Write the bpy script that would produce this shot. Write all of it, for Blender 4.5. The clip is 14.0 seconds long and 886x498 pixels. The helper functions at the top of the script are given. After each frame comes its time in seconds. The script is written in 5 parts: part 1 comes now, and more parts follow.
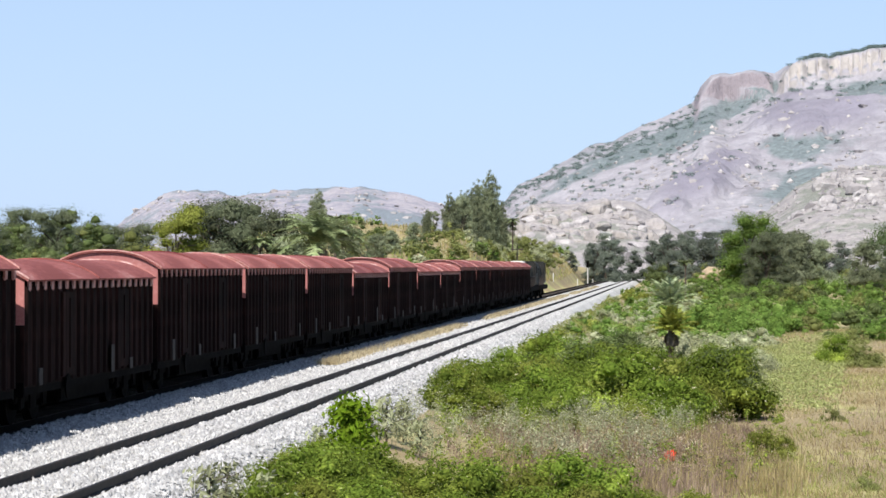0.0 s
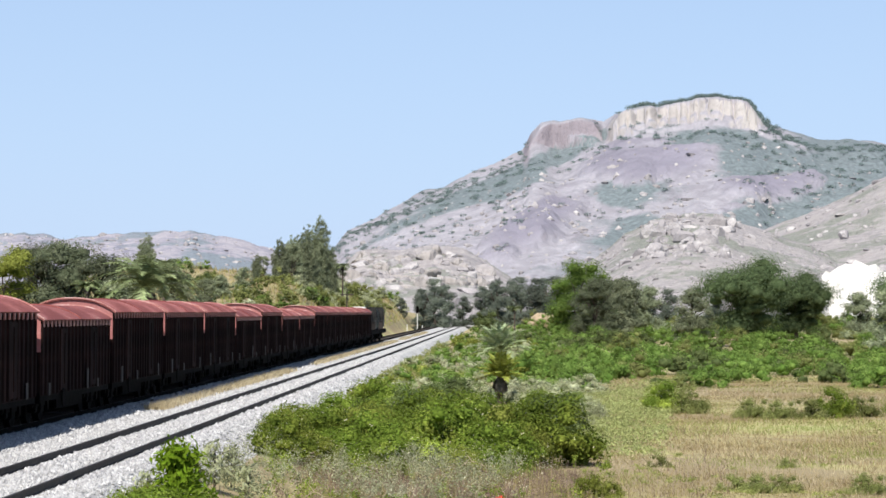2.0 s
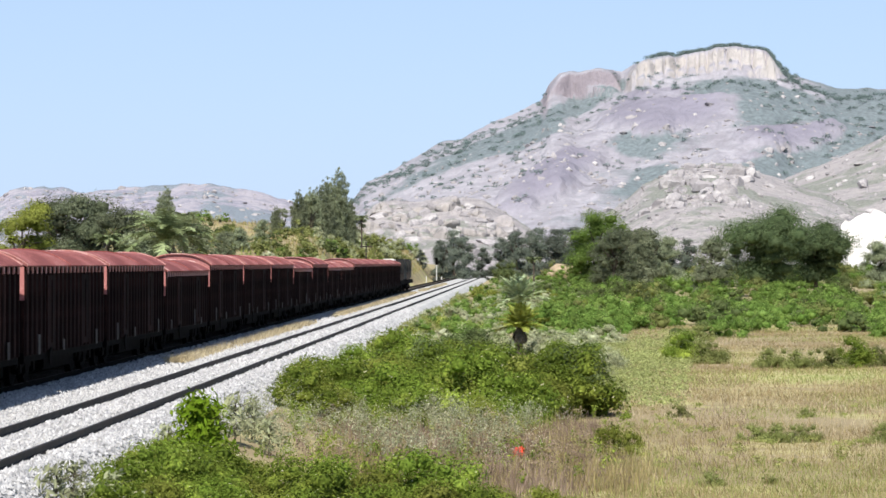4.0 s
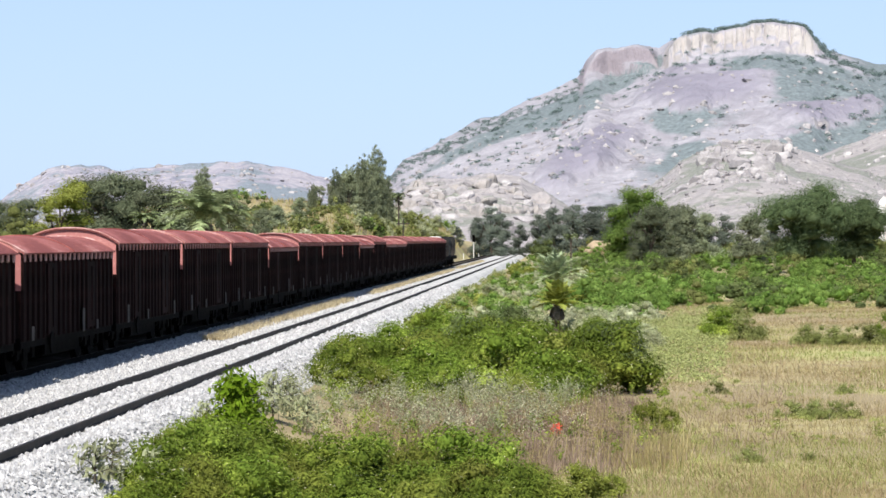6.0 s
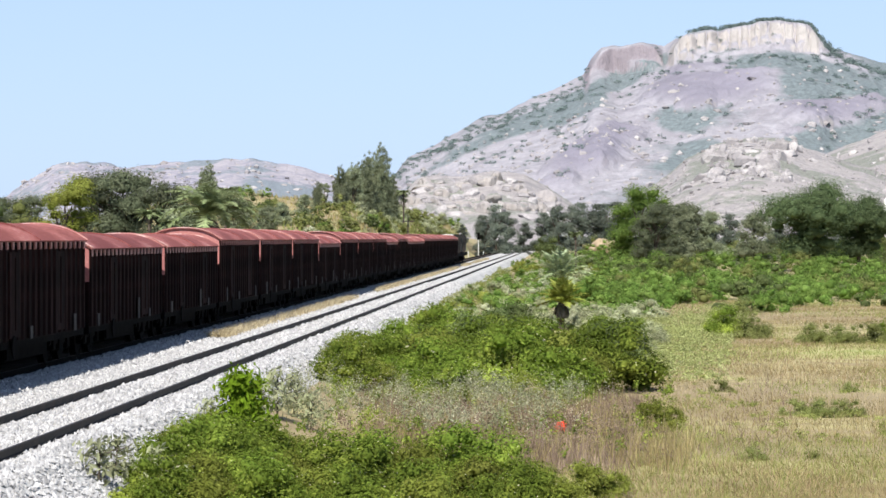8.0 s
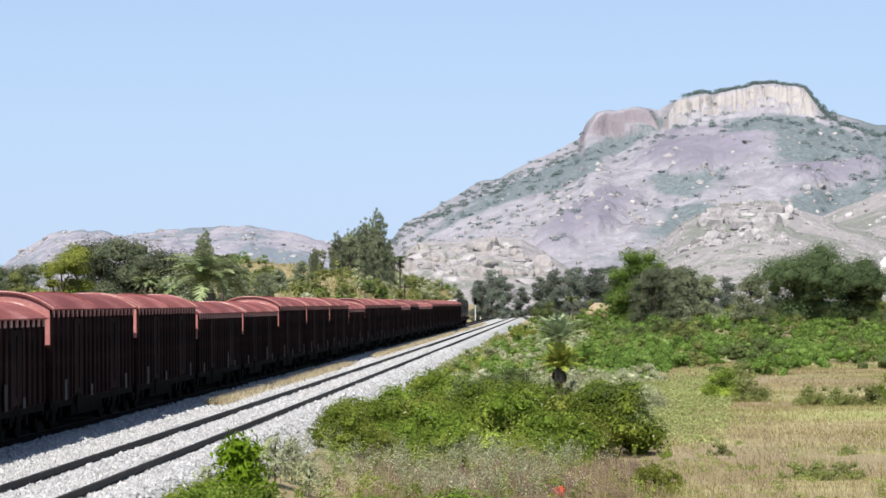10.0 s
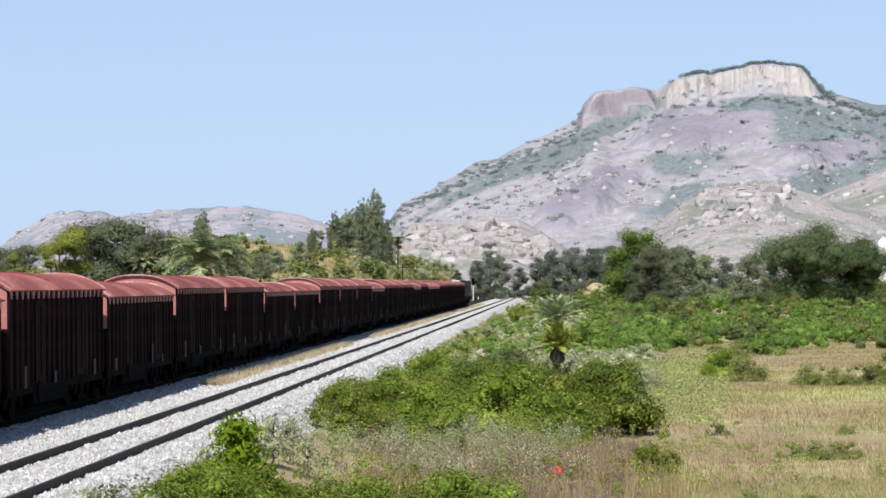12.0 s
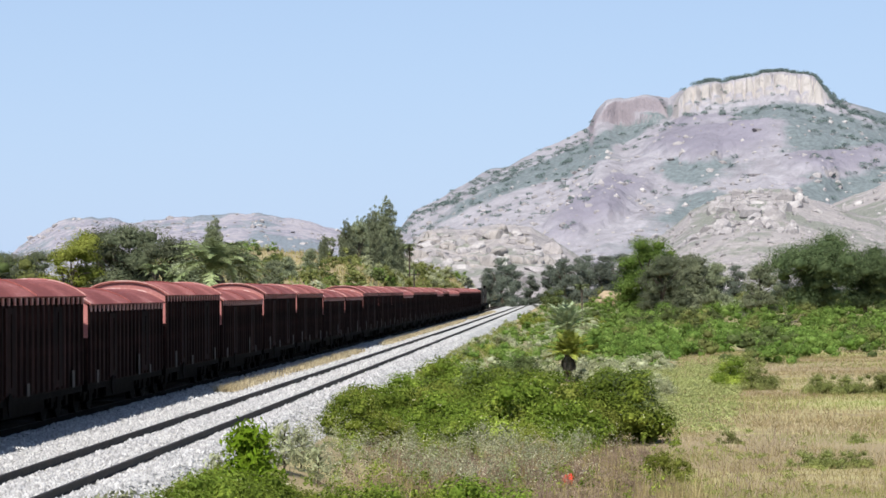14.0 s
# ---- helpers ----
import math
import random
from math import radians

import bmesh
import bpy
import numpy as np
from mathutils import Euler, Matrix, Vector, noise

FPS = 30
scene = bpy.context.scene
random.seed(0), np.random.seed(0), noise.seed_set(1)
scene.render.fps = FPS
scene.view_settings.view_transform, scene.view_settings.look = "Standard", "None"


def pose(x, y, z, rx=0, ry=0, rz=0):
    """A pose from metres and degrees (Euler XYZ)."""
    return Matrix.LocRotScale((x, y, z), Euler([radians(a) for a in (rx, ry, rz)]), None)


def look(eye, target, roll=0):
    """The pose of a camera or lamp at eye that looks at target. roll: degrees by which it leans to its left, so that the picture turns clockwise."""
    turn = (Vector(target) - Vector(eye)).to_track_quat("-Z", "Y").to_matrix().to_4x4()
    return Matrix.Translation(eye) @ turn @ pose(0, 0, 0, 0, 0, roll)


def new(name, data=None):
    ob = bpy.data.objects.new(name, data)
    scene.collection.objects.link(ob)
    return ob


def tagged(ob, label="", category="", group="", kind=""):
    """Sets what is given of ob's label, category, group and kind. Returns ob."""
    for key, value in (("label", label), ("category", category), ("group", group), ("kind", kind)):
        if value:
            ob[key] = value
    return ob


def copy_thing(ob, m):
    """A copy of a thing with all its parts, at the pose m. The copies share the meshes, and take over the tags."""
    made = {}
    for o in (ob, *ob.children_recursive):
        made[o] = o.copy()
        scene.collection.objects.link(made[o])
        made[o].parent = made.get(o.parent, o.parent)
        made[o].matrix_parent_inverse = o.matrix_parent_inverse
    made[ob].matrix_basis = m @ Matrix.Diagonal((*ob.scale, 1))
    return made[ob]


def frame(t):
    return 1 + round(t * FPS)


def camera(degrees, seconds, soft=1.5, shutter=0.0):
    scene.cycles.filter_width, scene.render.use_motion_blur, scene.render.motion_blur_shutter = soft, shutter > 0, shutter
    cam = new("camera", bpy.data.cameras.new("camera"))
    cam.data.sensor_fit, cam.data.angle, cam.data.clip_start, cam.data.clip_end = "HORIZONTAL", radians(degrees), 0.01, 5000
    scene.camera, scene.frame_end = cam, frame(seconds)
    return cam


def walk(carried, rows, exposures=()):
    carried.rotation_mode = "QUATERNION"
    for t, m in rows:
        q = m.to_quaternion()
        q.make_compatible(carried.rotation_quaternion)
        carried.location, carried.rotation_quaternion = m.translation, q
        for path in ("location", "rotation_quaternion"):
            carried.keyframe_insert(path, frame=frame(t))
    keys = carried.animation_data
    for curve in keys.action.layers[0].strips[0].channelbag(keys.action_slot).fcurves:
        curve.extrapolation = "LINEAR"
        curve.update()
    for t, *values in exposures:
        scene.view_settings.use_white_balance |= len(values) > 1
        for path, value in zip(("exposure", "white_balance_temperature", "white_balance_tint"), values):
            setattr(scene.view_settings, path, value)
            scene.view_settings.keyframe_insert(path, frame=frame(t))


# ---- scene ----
import itertools

EYE = Vector((0.0, 0.0, 3.5))
# seconds, turn to the right of the track's line, tilt up, roll: degrees
TURNS = [
    (0.0, -5.066, 0.389, -0.035),
    (0.5, -3.674, 1.100, -0.274),
    (1.0, -2.728, 1.301, -0.403),
    (1.5, -1.850, 1.361, -0.489),
    (2.0, -1.239, 1.423, -0.337),
    (2.5, -0.974, 1.283, -0.164),
    (3.0, -0.700, 1.565, -0.251),
    (3.5, -1.126, 1.740, -0.115),
    (3.8, -1.250, 1.560, -0.060),
    (3.9, -1.450, 0.720, -0.040),
    (4.0, -1.663, 0.327, -0.021),
    (4.2, -2.296, -0.015, 0.248),
    (6.3, -2.594, -0.267, 0.063),
    (6.5, -2.740, -0.513, 0.030),
    (7.0, -2.676, -0.425, -0.092),
    (7.5, -2.674, -0.334, -0.045),
    (8.0, -2.606, -0.242, -0.004),
    (8.5, -2.586, -0.173, 0.019),
    (9.0, -2.157, 1.578, -0.322),
    (9.2, -2.359, 1.550, -0.006),
    (11.5, -2.591, 0.732, 0.633),
    (12.0, -2.480, 0.790, 0.511),
    (12.5, -2.379, 0.675, 0.490),
    (13.0, -2.727, 0.818, 0.539),
    (13.5, -2.909, 0.715, 0.382),
    (14.0, -2.739, 0.958, 0.359),
]


def aim(turn, tilt, roll):
    a, b = radians(turn), radians(tilt)
    way = Vector((math.sin(a) * math.cos(b), math.cos(a) * math.cos(b), math.sin(b)))
    return look(EYE, EYE + way, -roll)


cam = camera(19.77, 14.0, soft=1.6)
walk(cam, [(t, aim(a, b, c)) for t, a, b, c in TURNS], exposures=[(0.0, 0.68), (0.6, 0.61), (3.5, 0.63), (4.2, 0.70), (6.3, 0.74), (8.5, 0.72), (9.1, 0.67), (11.3, 0.57), (14.0, 0.56)])

# ---- light ----
SUN_TURN, SUN_HEIGHT = 192.0, 52.0      # clockwise from the track's line; degrees above the horizon
world = bpy.data.worlds.new("sky")
scene.world = world
world.use_nodes = True
wn = world.node_tree.nodes
sky = wn.new("ShaderNodeTexSky")
sky.sky_type, sky.sun_disc = "NISHITA", False
sky.sun_elevation, sky.sun_rotation = radians(SUN_HEIGHT), radians(SUN_TURN)
sky.altitude, sky.air_density, sky.dust_density, sky.ozone_density = 700, 1.0, 0.6, 3.0
wn["Background"].inputs["Strength"].default_value = 0.075
# pale blue haze low over the horizon, fading upwards
wl = world.node_tree.links
tc, sep, rise, haze = wn.new("ShaderNodeTexCoord"), wn.new("ShaderNodeSeparateXYZ"), wn.new("ShaderNodeMapRange"), wn.new("ShaderNodeMix")
wl.new(tc.outputs["Generated"], sep.inputs[0])
wl.new(sep.outputs["Z"], rise.inputs["Value"])
rise.inputs["From Max"].default_value, rise.inputs["To Min"].default_value, rise.inputs["To Max"].default_value = 0.45, 0.85, 0.0
haze.data_type = "RGBA"
wl.new(rise.outputs[0], haze.inputs["Factor"])
wl.new(sky.outputs[0], haze.inputs["A"])
haze.inputs["B"].default_value = (4.6, 6.1, 8.9, 1)
wl.new(haze.outputs["Result"], wn["Background"].inputs["Color"])
sun = new("sun", bpy.data.lights.new("sun", "SUN"))
sun.data.energy, sun.data.angle, sun.data.color = 4.8, radians(0.5), (1.0, 0.95, 0.88)
sa, se = radians(SUN_TURN), radians(SUN_HEIGHT)
sun_way = Vector((math.sin(sa) * math.cos(se), math.cos(sa) * math.cos(se), math.sin(se)))
sun.matrix_world = look(sun_way * 100, (0, 0, 0))


# ---- materials ----
def material(name, colours, scale=3.0, fine=40.0, rough=0.8, metal=0.0, bump=0.3, bump_size=0.02, random=0.0,
             island=0.0, translucent=0.0, spec=0.3, coords="Object", spread=(0.35, 0.65), stretch=(1, 1, 1)):
    """A surface of two or three colours mixed by coarse and fine noise, with relief; random and island vary the brightness by object and by piece."""
    m = bpy.data.materials.new(name)
    m.use_nodes = True
    n, l = m.node_tree.nodes, m.node_tree.links
    b = n["Principled BSDF"]
    tc = n.new("ShaderNodeTexCoord")
    mp = n.new("ShaderNodeMapping")
    mp.inputs["Scale"].default_value = stretch
    l.new(tc.outputs[coords], mp.inputs["Vector"])
    coarse, grain = n.new("ShaderNodeTexNoise"), n.new("ShaderNodeTexNoise")
    for node, s, d in ((coarse, scale, 5.0), (grain, fine, 3.0)):
        node.inputs["Scale"].default_value, node.inputs["Detail"].default_value = s, d
        l.new(mp.outputs[0], node.inputs["Vector"])
    mix = n.new("ShaderNodeMath")
    mix.operation = "MULTIPLY_ADD"
    l.new(grain.outputs["Fac"], mix.inputs[0])
    mix.inputs[1].default_value = 0.4
    half = n.new("ShaderNodeMath")
    half.operation = "MULTIPLY_ADD"
    half.inputs[1].default_value, half.inputs[2].default_value = 0.8, -0.1
    l.new(coarse.outputs["Fac"], half.inputs[0])
    l.new(half.outputs[0], mix.inputs[2])
    sub = n.new("ShaderNodeMath")
    sub.operation = "SUBTRACT"
    l.new(mix.outputs[0], sub.inputs[0])
    sub.inputs[1].default_value = 0.1
    ramp = n.new("ShaderNodeValToRGB")
    e = ramp.color_ramp.elements
    e[0].position, e[1].position = spread
    e[0].color, e[1].color = (*colours[0], 1), (*colours[-1], 1)
    if len(colours) == 3:
        mid = e.new(sum(spread) / 2)
        mid.color = (*colours[1], 1)
    l.new(sub.outputs[0], ramp.inputs[0])
    out = ramp.outputs[0]
    for amount, node_type, socket in ((random, "ShaderNodeObjectInfo", "Random"), (island, "ShaderNodeNewGeometry", "Random Per Island")):
        if amount:
            info, hsv, rng = n.new(node_type), n.new("ShaderNodeHueSaturation"), n.new("ShaderNodeMapRange")
            rng.inputs["To Min"].default_value, rng.inputs["To Max"].default_value = 1 - amount, 1 + amount
            l.new(info.outputs[socket], rng.inputs["Value"])
            l.new(rng.outputs[0], hsv.inputs["Value"])
            hue = n.new("ShaderNodeMapRange")
            hue.inputs["To Min"].default_value, hue.inputs["To Max"].default_value = 0.5 - amount * 0.012, 0.5 + amount * 0.02
            l.new(info.outputs[socket], hue.inputs["Value"])
            l.new(hue.outputs[0], hsv.inputs["Hue"])
            l.new(out, hsv.inputs["Color"])
            out = hsv.outputs[0]
    l.new(out, b.inputs["Base Color"])
    b.inputs["Roughness"].default_value, b.inputs["Metallic"].default_value = rough, metal
    b.inputs["Specular IOR Level"].default_value = spec
    if bump:
        bp = n.new("ShaderNodeBump")
        bp.inputs["Strength"].default_value, bp.inputs["Distance"].default_value = bump, bump_size
        l.new(mix.outputs[0], bp.inputs["Height"])
        l.new(bp.outputs[0], b.inputs["Normal"])
    if translucent:
        tr, ms = n.new("ShaderNodeBsdfTranslucent"), n.new("ShaderNodeMixShader")
        l.new(out, tr.inputs["Color"])
        ms.inputs[0].default_value = translucent
        l.new(b.outputs[0], ms.inputs[1])
        l.new(tr.outputs[0], ms.inputs[2])
        l.new(ms.outputs[0], n["Material Output"].inputs["Surface"])
    return m


def leafy(name, dark, light, random=0.3):
    return material(name, (dark, light), scale=0.75, fine=5, rough=0.75, spec=0.08, bump=0.6, bump_size=0.1, random=random, island=0.3, translucent=0.4)


M = {
    "field": material("dry_field", ((0.25, 0.20, 0.115), (0.36, 0.33, 0.15), (0.225, 0.28, 0.085)), scale=0.07, fine=0.9, rough=0.95, bump=0.25, bump_size=0.05, spread=(0.38, 0.62), stretch=(0.45, 1, 1)),
    "ballast": material("grey_granite_ballast", ((0.26, 0.26, 0.26), (0.43, 0.43, 0.42), (0.58, 0.58, 0.57)), scale=0.5, fine=9, rough=0.9, bump=1.0, bump_size=0.08, spread=(0.25, 0.6)),
    # brown ballast, with the shade under the train darkened into it
    "dirty": material("shade_darkened_brown_ballast", ((0.035, 0.030, 0.026), (0.10, 0.086, 0.072)), scale=1.5, fine=12, rough=0.95, spec=0.05, bump=1.0, bump_size=0.06),
    "stone": material("broken_granite", ((0.32, 0.32, 0.325), (0.54, 0.535, 0.53)), scale=5, fine=60, rough=0.85, bump=0.4, island=0.3),
    "rail": material("rusty_rail_steel", ((0.015, 0.011, 0.009), (0.05, 0.032, 0.022)), scale=3, fine=60, rough=0.7, metal=0.0, bump=0.2),
    "railhead": material("worn_rail_head", ((0.03, 0.026, 0.024), (0.08, 0.07, 0.065)), scale=3, fine=60, rough=0.6, metal=0.3, bump=0.1),
    "concrete": material("sleeper_concrete", ((0.33, 0.32, 0.30), (0.5, 0.49, 0.46)), scale=4, fine=50, rough=0.9, random=0.1),
    # brown paint with the shade on the wagon sides put into it
    "side": material("shade_dark_brown_wagon_paint", ((0.010, 0.0058, 0.0053), (0.030, 0.0135, 0.0125), (0.068, 0.034, 0.031)), scale=0.6, fine=7, rough=0.9, spec=0.04, bump=0.15, random=0.3, stretch=(1, 1, 0.25)),
    "roof": material("faded_red_oxide_roof", ((0.165, 0.044, 0.041), (0.265, 0.086, 0.080), (0.41, 0.24, 0.225)), scale=0.8, fine=9, rough=0.85, bump=0.2, random=0.2, stretch=(1, 0.5, 1), spread=(0.32, 0.68)),
    "seam": material("worn_pale_red_paint", ((0.36, 0.15, 0.13), (0.62, 0.46, 0.43)), scale=2, fine=14, rough=0.7),
    "end": material("red_oxide_wagon_end", ((0.36, 0.14, 0.13), (0.54, 0.27, 0.25)), scale=1.2, fine=12, rough=0.7, random=0.15),
    # greasy steel; the shade below the wagons is put into its near black
    "under": material("shade_black_greasy_steel", ((0.0025, 0.002, 0.002), (0.008, 0.007, 0.006)), scale=2, fine=30, rough=0.9, spec=0.03),
    "patch": material("weathered_grey_door_patch", ((0.018, 0.014, 0.013), (0.050, 0.042, 0.039)), scale=3, fine=25, rough=0.8, random=0.4),
    "blossom": leafy("cream_white_blossoms", (0.52, 0.50, 0.33), (0.76, 0.74, 0.58), 0.05),
    "white": material("white_paint", ((0.62, 0.61, 0.58), (0.8, 0.8, 0.78)), scale=2, fine=30, rough=0.7),
    "loco": material("dusty_grey_green_engine_paint", ((0.006, 0.006, 0.006), (0.036, 0.035, 0.032)), scale=0.8, fine=9, rough=0.6, random=0.1),
    "bark": material("grey_brown_bark", ((0.05, 0.04, 0.03), (0.17, 0.14, 0.11)), scale=3, fine=25, rough=0.95, bump=0.6, bump_size=0.05),
    "leaf_green": leafy("fresh_green_leaves", (0.128, 0.18, 0.026), (0.42, 0.485, 0.088)),
    "leaf_dark": leafy("dark_green_leaves", (0.095, 0.125, 0.045), (0.23, 0.27, 0.105)),
    "leaf_grey": leafy("grey_green_leaves", (0.17, 0.19, 0.06), (0.37, 0.39, 0.15)),
    "leaf_yellow": leafy("yellow_green_leaves", (0.17, 0.195, 0.035), (0.42, 0.445, 0.11)),
    "leaf_bright": leafy("bright_young_leaves", (0.19, 0.31, 0.02), (0.48, 0.64, 0.08)),
    "scrub_green": leafy("deep_green_scrub_leaves", (0.11, 0.18, 0.036), (0.305, 0.415, 0.11)),
    # dark leaves, greyed and lightened to hold some haze in the colour
    "tree_dark": leafy("haze_greyed_dark_tree_leaves", (0.097, 0.115, 0.068), (0.208, 0.228, 0.14)),
    "rain_tree": leafy("deep_green_rain_tree_leaves", (0.085, 0.122, 0.055), (0.19, 0.248, 0.115)),
    # the next two leaf colours are paled for haze over the distance
    "tree_grey": leafy("haze_paled_grey_green_tree_leaves", (0.18, 0.205, 0.125), (0.36, 0.395, 0.25)),
    "tree_far": leafy("haze_paled_far_tree_leaves", (0.115, 0.138, 0.108), (0.215, 0.238, 0.19)),
    "palm_yellow": leafy("yellowing_palm_fronds", (0.30, 0.33, 0.07), (0.52, 0.54, 0.16)),
    "leaf_pale": leafy("pale_weed_leaves", (0.32, 0.34, 0.19), (0.60, 0.62, 0.44)),
    "straw": leafy("straw_coloured_grass", (0.29, 0.235, 0.11), (0.49, 0.42, 0.22), 0.1),
    "pale_straw": leafy("bleached_straw", (0.42, 0.35, 0.22), (0.64, 0.57, 0.41), 0.1),
    "grass": leafy("green_field_grass", (0.23, 0.255, 0.075), (0.43, 0.445, 0.16), 0.1),
    "tall_grass": leafy("tall_pale_green_grass", (0.28, 0.31, 0.12), (0.48, 0.51, 0.23), 0.1),
    "purple": leafy("dry_purple_brown_weeds", (0.21, 0.15, 0.115), (0.52, 0.41, 0.32), 0.1),
    "seed": leafy("brown_seeding_grass", (0.33, 0.25, 0.14), (0.52, 0.42, 0.26), 0.1),
    "frond": leafy("palm_fronds", (0.19, 0.235, 0.11), (0.37, 0.42, 0.23)),
    "frond_pale": leafy("pale_grey_green_palm_fronds", (0.30, 0.36, 0.20), (0.52, 0.58, 0.37)),
    "dry_frond": leafy("dead_palm_fronds", (0.14, 0.125, 0.11), (0.34, 0.30, 0.26)),
}


# ---- building helpers ----
def mesh_object(name, verts, faces, mat, parent=None, label="", smooth=False):
    me = bpy.data.meshes.new(name)
    me.from_pydata([tuple(v) for v in verts], [], faces)
    me.update()
    me.materials.append(mat)
    if smooth:
        me.polygons.foreach_set("use_smooth", [True] * len(me.polygons))
    ob = new(name, me)
    ob.parent = parent
    if label:
        ob["label"] = label
    return ob


def part(name, bm, mat, parent=None, label="", smooth=False):
    me = bpy.data.meshes.new(name)
    bm.to_mesh(me)
    bm.free()
    me.materials.append(mat)
    if smooth:
        me.polygons.foreach_set("use_smooth", [True] * len(me.polygons))
    ob = new(name, me)
    ob.parent = parent
    if label:
        ob["label"] = label
    return ob


def box(bm, x0, x1, y0, y1, z0, z1, bevel=0.0):
    r = bmesh.ops.create_cube(bm, size=1.0, matrix=Matrix.Translation(((x0 + x1) / 2, (y0 + y1) / 2, (z0 + z1) / 2)) @ Matrix.Diagonal((x1 - x0, y1 - y0, z1 - z0, 1)))
    if bevel:
        edges = list({e for v in r["verts"] for e in v.link_edges})
        bmesh.ops.bevel(bm, geom=edges, offset=bevel, segments=2, affect="EDGES")


def rod(bm, a, b, r0, r1=None, sides=10):
    a, b = Vector(a), Vector(b)
    m = Matrix.Translation((a + b) / 2) @ (b - a).to_track_quat("Z", "Y").to_matrix().to_4x4()
    bmesh.ops.create_cone(bm, cap_ends=True, segments=sides, radius1=r0, radius2=r0 if r1 is None else r1, depth=(b - a).length, matrix=m)


def loft(rings, closed=True):
    """Faces between rings of equal length."""
    n = len(rings[0])
    verts = [v for ring in rings for v in ring]
    faces = []
    for i in range(len(rings) - 1):
        for j in range(n if closed else n - 1):
            k = (j + 1) % n
            faces.append((i * n + j, i * n + k, (i + 1) * n + k, (i + 1) * n + j))
    return verts, faces


def smoothstep(a, b, x):
    t = np.clip((x - a) / (b - a), 0, 1)
    return t * t * (3 - 2 * t)


def wave(x, y, s, seed=0.0):
    """Cheap smooth noise, about -1 to 1, for arrays."""
    v = 0
    for k, (a, b, c) in enumerate(((1.0, 0.31, 0.0), (-0.47, 0.93, 1.7), (0.71, -0.83, 4.1), (1.63, 1.21, 2.2), (-1.9, 0.7, 5.3))):
        v = v + np.sin((x * a + y * b) * s * (1 + 0.13 * k) + c + seed * (k + 1.3)) / (1 + 0.35 * k)
    return v / 2.6


# ---- ground ----
TRACK_NEAR, TRACK_FAR = -10.05, -15.35


def ground_z(x, y):
    """Height of the land: field, railway formation, and a bank that rises behind the line."""
    x, y = np.asarray(x, float), np.asarray(y, float)
    z = -1.5 + 0.12 * wave(x, y, 0.11) + 0.05 * wave(x, y, 0.6, 2)
    z = z + smoothstep(260, 900, y) * 3.0
    bed = smoothstep(-5.0, -7.5, x) * (1 - smoothstep(-20.0, -22.0, x))
    z = z * (1 - bed) + bed * -0.85
    bank = smoothstep(-21, -60, x) * 4.5 * smoothstep(60, 180, y)
    bank = bank * (1 - 0.8 * smoothstep(-60, -110, x)) + smoothstep(-19.5, -27, x) * (1 - smoothstep(-42, -60, x)) * 6.5 * smoothstep(215, 270, y) * (1 - smoothstep(600, 750, y))
    return z + bank * (1 + 0.25 * wave(x, y, 0.05, 3))


def grid_mesh(name, xs, ys, zfun, mat, label="", smooth=True):
    gx, gy = np.meshgrid(xs, ys)
    gz = zfun(gx, gy)
    nx, ny = len(xs), len(ys)
    verts = np.stack([gx, gy, gz], -1).reshape(-1, 3)
    i, j = np.meshgrid(np.arange(nx - 1), np.arange(ny - 1))
    a = (j * nx + i).reshape(-1)
    faces = np.stack([a, a + 1, a + nx + 1, a + nx], -1)
    me = bpy.data.meshes.new(name)
    me.from_pydata(verts.tolist(), [], faces.tolist())
    me.materials.append(mat)
    me.polygons.foreach_set("use_smooth", [smooth] * len(me.polygons))
    ob = new(name, me)
    if label:
        ob["label"] = label
    return ob


def steps(*runs):
    return np.concatenate([np.arange(a, b, s) for a, b, s in runs])


ground = grid_mesh("ground", steps((-1500, -300, 100), (-300, -60, 12), (-60, -24, 3), (-24, -4, 0.5), (-4, 70, 2.0), (70, 300, 15), (300, 1600, 100)),
                   steps((-400, 30, 20), (30, 200, 1.5), (200, 500, 6), (500, 1200, 30), (1200, 4200, 250)), ground_z, M["field"])
tagged(ground, "dry grass field with green patches beside the railway", "ground", kind="structure")


# ---- tracks ----
def ballast_z(x, y):
    top = np.full_like(x, -0.19)
    z = np.where(x > TRACK_NEAR + 1.75, -0.19 - (x - TRACK_NEAR - 1.75) * 0.72, top)
    z = np.where(x < TRACK_FAR - 1.75, -0.19 - (TRACK_FAR - 1.75 - x) * 0.5, z)
    mid = (TRACK_NEAR + TRACK_FAR) / 2
    z = z - 0.16 * np.exp(-((x - mid) / 0.7) ** 2)
    return z + 0.02 * wave(x, y, 1.7)


bed = grid_mesh("ballast_bed", np.concatenate([[-19.0, -18.2], np.arange(-17.5, -6.4, 0.2)]), steps((-200, 36, 6), (36, 110, 0.5), (110, 300, 2), (300, 1300, 25)), ballast_z, M["ballast"])
tagged(bed, "pale grey crushed granite ballast under both tracks", "ballast", kind="stuff")

# brown sheet that carries painted shade along the train's track
shaded_bed = grid_mesh("oily_ballast", np.arange(-17.3, -14.2, 0.2), steps((-200, 36, 6), (36, 110, 0.5), (110, 300, 2), (300, 1300, 25)), lambda x, y: ballast_z(x, y) + 0.012, M["dirty"])
tagged(shaded_bed, "dark oily brown ballast under the train's track", "ballast", kind="stuff")

